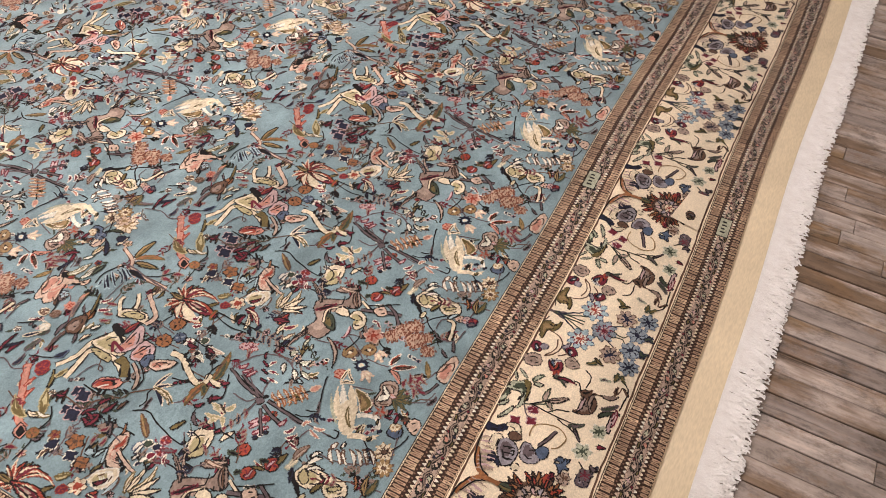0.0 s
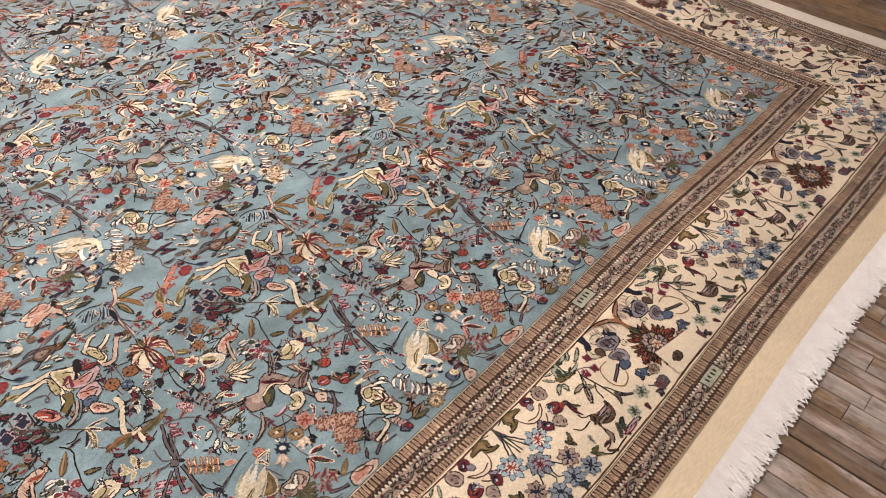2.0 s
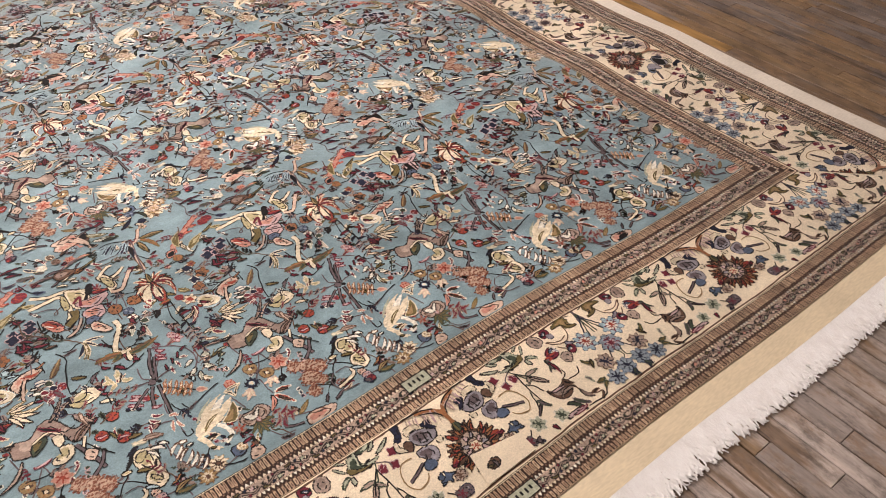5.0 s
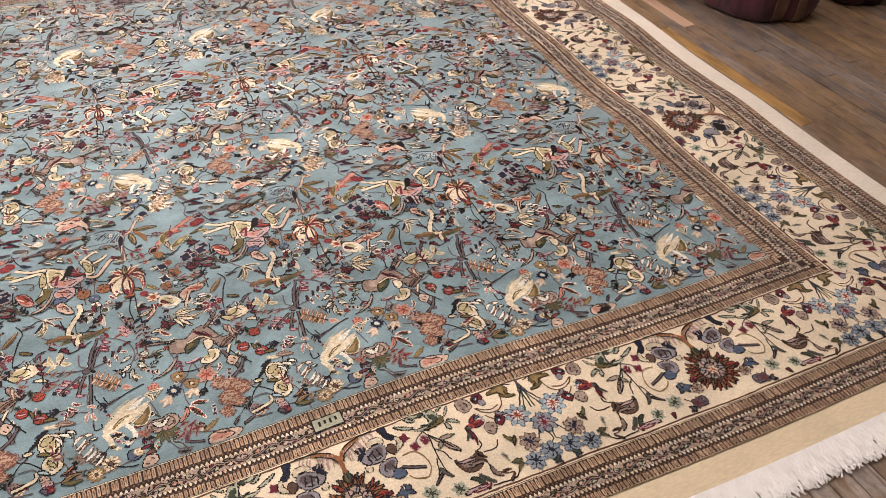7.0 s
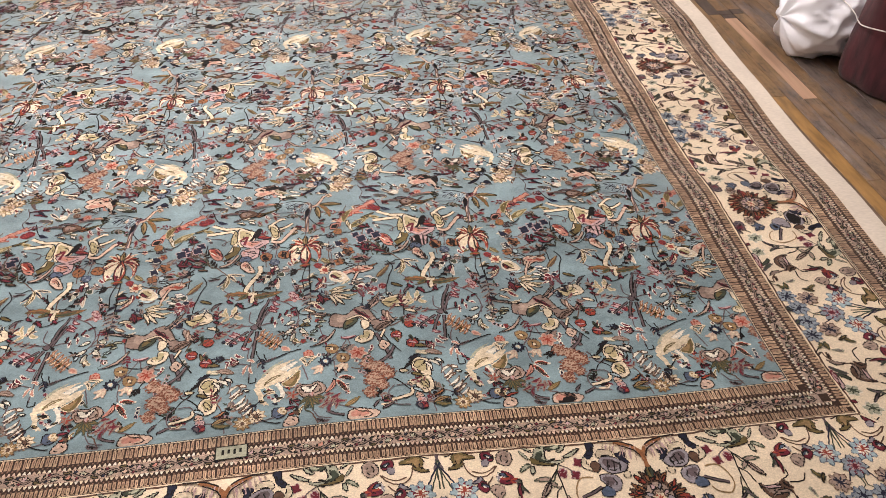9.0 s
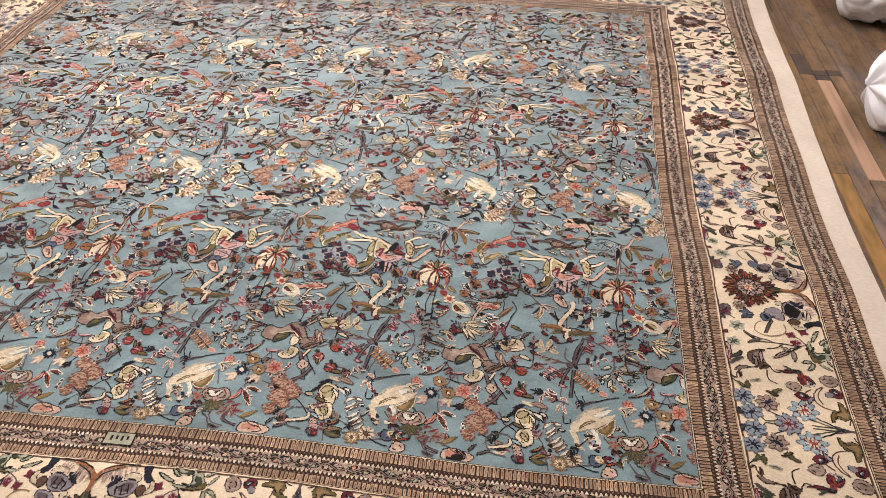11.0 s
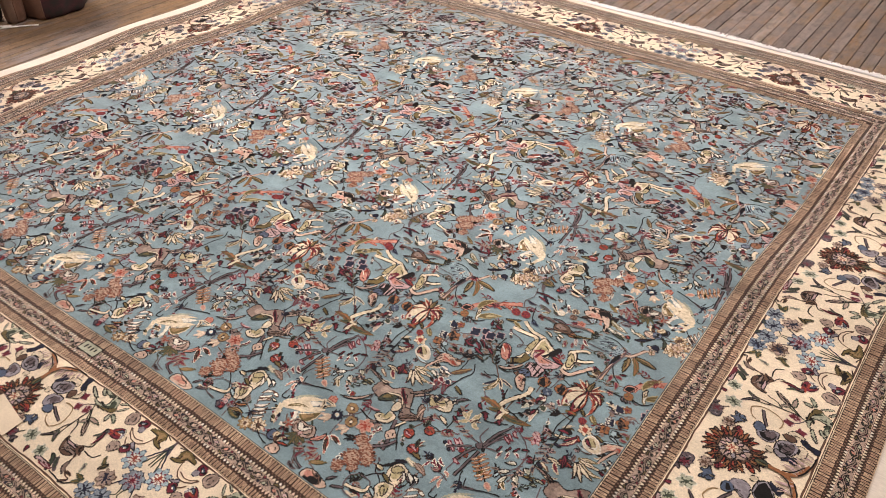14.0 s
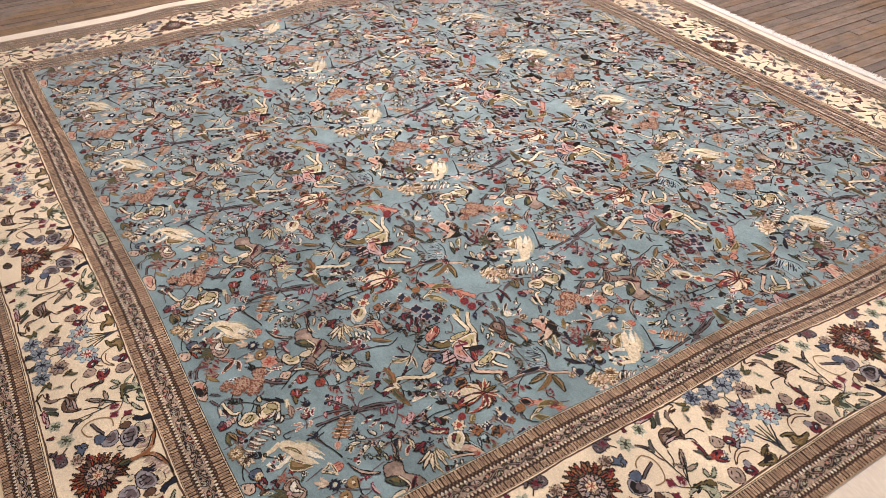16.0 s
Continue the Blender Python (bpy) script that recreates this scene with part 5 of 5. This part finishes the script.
def rosette(d):
    """The dark palmette on its feathered stalk."""
    u, v = 427, 144

    def ring(a, b):
        return lambda q: (u + a * math.sin(q), v + b * math.cos(q) - (8 if math.cos(q) < -0.8 else 0))
    edge, mid = ring(60, 56), ring(36, 33)
    for i in range(26):
        q = math.tau * (i + 0.5) / 26
        d.leaf(*mid(q), *edge(q), 13, (OR, R, B)[i % 3], K)
    d.patch(B, None, *[ring(46, 43)(math.tau * i / 14) for i in range(14)])
    for i in range(22):
        q = math.tau * i / 22
        d.leaf(*ring(33, 30)(q), *ring(48, 45)(q), 7, R if i % 2 else OR, K)
    d.patch(TP, K, *[ring(33, 29)(math.tau * i / 12) for i in range(12)])
    for i in range(9):
        q = math.tau * i / 9
        d.leaf(*ring(13, 11)(q), *ring(29, 25)(q), 10, SL if i % 2 else P, K)
    d.flower(u, v, 14, 6, C, R, B)
    d.leaf(u, v - 44, u, v - 76, 20, G, K, 0)
    d.stroke(OR, 9, (u, 74), (u, 52), (u, 34))
    for k in (-1, 1):
        d.stroke(OR, 8, (u, 52), (u + k * 6, 34), (u + k * 22, 20), (u + k * 52, 9))
        for i in range(9):
            d.leaf(u + k * (10 + 8 * i), 24 - 2 * i, u + k * (18 + 8 * i), 62 - 4.6 * i, 5, (TP, P)[i % 2], None)
        d.stroke(K, 3, (u + k * 12, 22), (u + k * 40, 10), (u + k * 84, 5))
        d.stroke(K, 2.6, (u + k * 6, 50), (u + k * 14, 34), (u + k * 44, 17))


for side in SIDES:
    period = {"near": 0.854, "far": 0.925, "right": 0.895, "left": 0.895}[side]
    centre = {"near": 1.055, "far": 1.915, "right": -1.443, "left": -1.43}[side]
    mid = (FY0 + FY1) / 2 if side in ("near", "far") else (FX0 + FX1) / 2
    start = {"near": centre - mid, "far": mid - centre, "right": mid - centre, "left": centre - mid}[side]
    stretch = period / 0.854
    inside = side == "near"
    for k in range(-3, 4):
        for mirror in (1, -1):
            base = start + k * period
            if abs(base) > half(side, 0.5) + 0.3:
                continue

            def place(u, v, base=base, mirror=mirror, side=side):
                d = 0.113 + v if inside else 0.346 - 1.05 * v
                lim = half(side, d)
                s = base - mirror * u * stretch
                return (s, d, lim)

            for g, (title, motif) in enumerate([*BORDER_MOTIFS, ("palmette_motif", rosette)]):
                if motif is rosette and mirror == -1:
                    continue
                def laid(u, v):
                    s, d, lim = place(u, v)
                    s = max(-lim + 0.004, min(lim - 0.004, s))
                    return side_point(side, s, d)
                if abs(place(0.2, 0.1)[0]) > half(side, 0.45) + 0.15:
                    continue
                box = {"near": (FX1 + 0.116, FX1 + 0.343, -9, 9), "far": (FX0 - 0.343, FX0 - 0.116, -9, 9),
                       "right": (-9, 9, FY1 + 0.116, FY1 + 0.343), "left": (-9, 9, FY0 - 0.343, FY0 - 0.116)}[side]
                weave = Weave(laid, box, 0.0006 + 0.0000013 * g, 0.00002, 0.88)
                motif(weave)
                weave.done(title, parent=MAIN[side])
for side in SIDES:
    for v in (117.5, 341.5):
        line = Weave(lambda u, v: side_point(side, u, v), (-9, 9, -9, 9), 0.0005)
        l = half(side, v / 1000) * 1000
        line.stroke(B, 4, *[(l * (2 * i / 40 - 1), v + 1.2 * math.sin(i * 2.1)) for i in range(41)])
        line.done("border_line", "dark brown outline of the border", MAIN[side])


def fringe(side, root, reach, count, seed):
    """Loose cotton ends, knotted in bunches, lying on the boards."""
    rng = random.Random(seed)
    verts, faces = [], []
    span = half(side, root)
    lean = 0.0
    for i in range(count):
        s = (2 * (i + rng.random()) / count - 1) * span
        lean = 0.9 * lean + rng.gauss(0, 0.002)
        long = reach * rng.uniform(0.72, 1.12)
        swing = lean + rng.gauss(0, 0.012)
        r = rng.uniform(0.002, 0.003)
        pts = []
        for k in range(6):
            f = k / 5
            x, y = side_point(side, s + swing * f ** 1.4 + 0.005 * math.sin(6 * f + 1.7 * i) * f, root - 0.006 + long * f)
            wx, wy, wz = settle(x, y)
            z = max(0.0025, (wz - 0.002) * (1 - f) ** 1.5 + rng.uniform(0.001, 0.009) * f)
            pts.append((wx, wy, z))
        b = len(verts)
        for k, (x, y, z) in enumerate(pts):
            q = r * (1.0 if k < 5 else 0.75)
            along_x = side in ("near", "far")
            for c, h in ((-q, 0), (0, 1.5 * q), (q, 0)):
                verts.append((x, y + c, z + h) if along_x else (x + c, y, z + h))
        for k in range(5):
            for c in range(3):
                a, e = b + 3 * k + c, b + 3 * k + (c + 1) % 3
                faces.append((a, e, e + 3, a + 3))
    ob = finish("fringe", verts, faces, [FRINGE], rug, "knotted white cotton fringe")
    return tagged(ob, kind="stuff")


fringe("near", 0.508, 0.056, 2700, 3)
fringe("far", 0.508, 0.052, 2000, 4)


# where the weaver left the ivory ground bare beside one palmette, with a single stray bloom
bare = Weave(lambda u, v: (u, v), (FX1 + 0.118, FX1 + 0.34, -9, 9), 0.0048)
bare.poly([(-82, 1455), (-60, 1570), (-12, 1570), (-12, 1440)], IVORY)
bare.patch(B, K, (-48, 1474), (-36, 1470), (-30, 1482), (-36, 1494), (-48, 1492))
bare.leaf(-46, 1484, -30, 1483, 7, L, K)
bare.leaf(-40, 1466, -38, 1478, 7, O, K)
bare.done("stray_bloom_motif", "small brown bloom alone on bare ivory ground", MAIN["near"])


def cartouche(x, y):
    """A woven maker's mark: pale panel with strokes that cannot be read."""
    w = Weave(lambda u, v: (x + u, y + v), (-9, 9, -9, 9), 0.0034)
    w.poly([(-18, -34), (18, -34), (18, 34), (-18, 34)], K)
    w.poly([(-16, -31), (16, -31), (16, 31), (-16, 31)], SG)
    for k in range(4):
        w.poly([(-8, -20 + 12 * k), (6 - 3 * (k % 2), -20 + 12 * k), (6 - 3 * (k % 2), -15 + 12 * k), (-8, -15 + 12 * k)], K)
    w.done("maker_mark", "pale green woven panel with dark bars")


cartouche(0.052, 1.483)
cartouche(-0.298, 1.491)


# ---------------------------------------------------------------- rolled rugs and wrapped bundles round the rug
def roll_body(name, r, h, material, parent, seed, squash=1.0, wob=0.012, label="", arc=(0.0, 1.0), grow=0.0, z0=0.0, z1=None):
    """An upright roll with soft bottom edge and uneven sides; arc cuts out a band of it."""
    rng = random.Random(seed)
    ph = [rng.uniform(0, 6) for _ in range(6)]
    n, m = 48, 14
    z1 = h if z1 is None else z1
    verts, faces = [], []
    whole = arc == (0.0, 1.0)
    for k in range(m + 1):
        z = z0 + (z1 - z0) * (k / m) ** 1.6
        soft = 1 - 0.10 * math.exp(-z / 0.018) - 0.5 * (k == 0 and z0 == 0) * 0.1
        for i in range(n + 1):
            f = arc[0] + (arc[1] - arc[0]) * i / n
            a = math.tau * f
            q = (r * soft + grow + wob * (math.sin(2 * a + ph[0] + 3 * z) + 0.5 * math.sin(5 * a + ph[1] - 6 * z) + 0.3 * math.sin(9 * a + ph[2] + 9 * z)))
            verts.append((q * math.cos(a), squash * q * math.sin(a), z))
    for k in range(m):
        for i in range(n):
            a = k * (n + 1) + i
            faces.append((a, a + 1, a + n + 2, a + n + 1))
    if whole:
        faces.append(tuple(range(m * (n + 1), (m + 1) * (n + 1) - 1)))
        faces.append(tuple(range(n - 1, -1, -1)))
    ob = finish(name, verts, faces, [material], parent, label, smooth=True)
    if not whole:
        mod = ob.modifiers.new("thickness", "SOLIDIFY")
        mod.thickness = 0.006
    return ob


def upright_roll(x, y, r, h, body, band, turn, seed, label, bands=()):
    thing = tagged(new("rolled_rug"), label, "rug", "rolled rugs round the floor")
    thing.matrix_world = pose(x, y, 0.001, 0, 0, turn)
    roll_body("roll", r, h, body, thing, seed, wob=0.018 * r / 0.2)
    for f0, f1 in bands:
        roll_body("border_band", r, h, band, thing, seed, wob=0.018 * r / 0.2, arc=(f0, f1), grow=0.004, z0=0.004, z1=h - 0.004, label="faded beige border stripe")
    return thing


def cord(name, pts, r, parent, material=CORD, label=""):
    cu = bpy.data.curves.new(name, "CURVE")
    cu.dimensions, cu.bevel_depth, cu.bevel_resolution = "3D", r, 2
    sp = cu.splines.new("NURBS")
    sp.points.add(len(pts) - 1)
    for p, q in zip(sp.points, pts):
        p.co = (*q, 1)
    sp.use_endpoint_u, sp.order_u = True, 3
    cu.materials.append(material)
    ob = new(name, cu)
    ob.parent = parent
    return ob


def bundle(x, y, turn, r, length, seed, label, tall=1.0):
    """A rug rolled up inside white sheeting: creased skin, gathered and folded end, tied with string."""
    rng = random.Random(seed)
    thing = tagged(new("wrapped_bundle"), label, "wrapped rug", "bundles in white sheeting")
    thing.matrix_world = pose(x, y, 0, 0, 0, turn)
    bm = bmesh.new()
    n, m = 110, 70
    rings = []
    seeds = Vector((rng.uniform(0, 50), rng.uniform(0, 50), rng.uniform(0, 50)))
    for k in range(m + 1):
        f = k / m
        end = min(1.0, f / 0.16)
        prof = math.sqrt(max(0.0, 1 - (1 - end) ** 2.6)) * 0.97 + 0.03
        ring = []
        for i in range(n):
            a = math.tau * i / n
            p = Vector((math.cos(a), f * 4, math.sin(a)))
            crease = abs(noise.noise(p * 1.5 + seeds)) * 0.24 + abs(noise.noise(p * 3.7 + seeds)) * 0.1 + noise.noise(p * 8 + seeds) * 0.03
            q = r * prof * (1.05 - crease)
            z = r * 0.98 * tall + q * math.sin(a) * tall
            ring.append(bm.verts.new((q * math.cos(a), length * f - 0.03 * noise.noise(p * 2.2 + seeds), max(0.002, z))))
        rings.append(ring)
    for u, v in zip(rings, rings[1:]):
        for i in range(n):
            bm.faces.new((u[i], u[(i + 1) % n], v[(i + 1) % n], v[i]))
    bm.faces.new(rings[0][::-1])
    bm.faces.new(rings[-1])
    bmesh.ops.recalc_face_normals(bm, faces=bm.faces[:])
    for face in bm.faces:
        face.smooth = True
    part("sheeting", bm, SHEETING, thing)
    f = 0.42
    cord("string", [(r * 1.02 * math.cos(a), length * f + 0.01 * math.sin(3 * a), max(0.004, r * 0.98 * tall + r * 1.02 * tall * math.sin(a))) for a in [math.tau * i / 18 for i in range(19)]], 0.0022, thing)
    return thing


bundle(-1.985, 3.485, -6, 0.162, 0.75, 5, "rug rolled in creased white sheeting, tied with string", 0.95)
bundle(-3.02, 3.64, -16, 0.18, 0.8, 9, "white plastic wrapped bundle with a folded end on the floor", 1.0)
bundle(-0.92, -0.715, 184, 0.2, 0.6, 14, "bulging white wrapped bundle resting beside the rug", 0.9)
upright_roll(-1.665, 3.855, 0.21, 0.62, MAROON, BEIGE, 0, 2, "maroon rug rolled upright with beige border stripes", ((0.93, 0.975), (0.005, 0.035)))
upright_roll(-1.62, 4.36, 0.16, 0.6, DARKCLOTH, MAROON, 40, 6, "dark floral rug rolled upright on the boards", ((0.7, 0.8),))
upright_roll(-1.2, 4.37, 0.17, 0.6, BEIGE, FLATWEAVE, 10, 8, "pale rug rolled upright with cream backing", ((0.5, 0.95),))
upright_roll(-1.17, -0.98, 0.12, 0.6, MAROON, STEM_BROWN, 30, 12, "reddish brown rug rolled upright near a cord", ((0.1, 0.3),))
upright_roll(-1.32, -0.87, 0.075, 0.6, DARKCLOTH, BEIGE, 0, 16, "narrow dark green runner rolled upright", ((0.15, 0.3),))
upright_roll(-1.63, -0.77, 0.16, 0.6, DARKCLOTH, STEM_BROWN, 0, 18, "dark brown patterned rug rolled upright", ((0.02, 0.12),))
upright_roll(-1.42, -0.765, 0.045, 0.6, BEIGE, STEM_BROWN, 0, 21, "slim tan runner rolled upright", ((0.2, 0.4),))
tie = tagged(new("tie_string"), "thin white string tied round the maroon roll", "string")
cord("string", [(-1.92, 3.62, 0.27), (-1.8, 3.64, 0.25)] + [(-1.665 + 0.232 * math.cos(a), 3.855 + 0.232 * math.sin(a), 0.24 - 0.03 * math.sin(2 * a)) for a in [radians(q) for q in range(-110, 40, 12)]], 0.0022, tie)

loose = tagged(new("loose_cord"), "loose white cord lying on the boards", "cord")
cord("cord", [(-1.02, -0.79, 0.004), (-1.1, -0.76, 0.004), (-1.2, -0.72, 0.005), (-1.28, -0.74, 0.005), (-1.36, -0.7, 0.005), (-1.45, -0.63, 0.004)], 0.004, loose)
cord("cord", [(-1.28, -0.80, 0.004), (-1.31, -0.76, 0.008), (-1.33, -0.72, 0.011), (-1.36, -0.71, 0.005)], 0.004, loose)

# round wooden tray with a black rim
tray = tagged(new("round_tray"), "round honey-coloured wooden tray with black rim on the floor", "tray")
tray.matrix_world = pose(-3.56, 3.88, 0.0)
bm = bmesh.new()
bmesh.ops.create_cone(bm, cap_ends=True, segments=64, radius1=0.335, radius2=0.335, depth=0.012, matrix=Matrix.Translation((0, 0, 0.008)))
part("board", bm, HONEY, tray)
cord("rim", [(0.345 * math.cos(a), 0.345 * math.sin(a), 0.016) for a in [math.tau * i / 40 for i in range(41)]], 0.014, tray, RIM)

# flat housings for the assumed ceiling lamps, all out of view
for lx, ly, watts, spread in LAMPS:
    lamp = tagged(new("assumed_lamp"), "assumed ceiling lamp out of view, white enamel with a flat diffuser", "lamp", "ceiling lamps")
    lamp.matrix_world = pose(lx, ly, CEILING)
    part("housing", box_bm(-0.64, 0.64, -0.31, 0.31, -0.07, -0.001, 0.006), LAMP_METAL, lamp)
    part("diffuser", box_bm(-0.6, 0.6, -0.275, 0.275, -0.078, -0.0705), DIFFUSER, lamp)


# ---------------------------------------------------------------- floor boards
WIDE = 0.0558
ROW0 = 3.4315


def board_mesh(x0, x1, y0, y1, z):
    c = 0.0012
    v = [(x0, y0, -0.012), (x1, y0, -0.012), (x1, y1, -0.012), (x0, y1, -0.012), (x0, y0, z - c), (x1, y0, z - c), (x1, y1, z - c), (x0, y1, z - c),
         (x0 + c, y0 + c, z), (x1 - c, y0 + c, z), (x1 - c, y1 - c, z), (x0 + c, y1 - c, z)]
    f = [(8, 9, 10, 11), (4, 5, 9, 8), (5, 6, 10, 9), (6, 7, 11, 10), (7, 4, 8, 11), (0, 1, 5, 4), (1, 2, 6, 5), (2, 3, 7, 6), (3, 0, 4, 7)]
    return v, f


rng = random.Random(11)
far_v, far_f = [], []
singles = 0
lowest = math.floor((ROOM[2] - ROW0) / WIDE)
highest = math.ceil((ROOM[3] - ROW0) / WIDE)
FIXED = {-2: (-1.64, -0.84), 0: (-2.40, -2.358, -2.318, -1.615), 1: (-2.41, -2.36, -0.9), -1: (-2.54, -2.36, -1.1)}
for row in range(lowest, highest):
    y0, y1 = ROW0 + row * WIDE, ROW0 + (row + 1) * WIDE
    cuts, x = [], ROOM[0]
    while x < ROOM[1]:
        cuts.append(x)
        x += rng.choice((0.55, 0.9, 1.3, 1.7, 2.2)) * rng.uniform(0.8, 1.2)
    cuts.append(ROOM[1])
    if row in FIXED:
        cuts = sorted([q for q in cuts if q < FIXED[row][0] - 0.4 or q > FIXED[row][-1] + 0.4] + list(FIXED[row]))
    for a, b in zip(cuts, cuts[1:]):
        gap = rng.choice((0.0012, 0.002, 0.003, 0.005))
        v, f = board_mesh(a + 0.0006, b - 0.0006, y0 + gap / 2, y1 - gap / 2, rng.uniform(-0.0012, 0.0006))
        close = (y1 > 3.25 and y0 < 4.4 and b > -3.9 and a < 0.9) or (b > 0.1 and a < 1.3 and y0 > 0.4 and y1 < 3.4) or (y1 < -0.2 and y0 > -1.2 and b > -3.2 and a < 0.4) or (a < -3.3 and b > -4.8 and 0.9 < y0 < 3.4)
        special = row in FIXED and FIXED[row][0] - 0.01 < a and b < FIXED[row][-1] + 0.01
        if special or (close and singles < 300):
            singles += 1
            m = BOARD
            if special and row == 0 and a > -2.33:
                m = PATCH_WOOD
            elif special and row == -2:
                m = GOLD_WOOD
            elif special and b - a < 0.3:
                m = DARK_WOOD
            finish("board", v, f, [m], floor)
        else:
            k = len(far_v)
            far_v += v
            far_f += [tuple(i + k for i in q) for q in f]
tagged(finish("boards", far_v, far_f, [BOARDS], floor), kind="stuff")
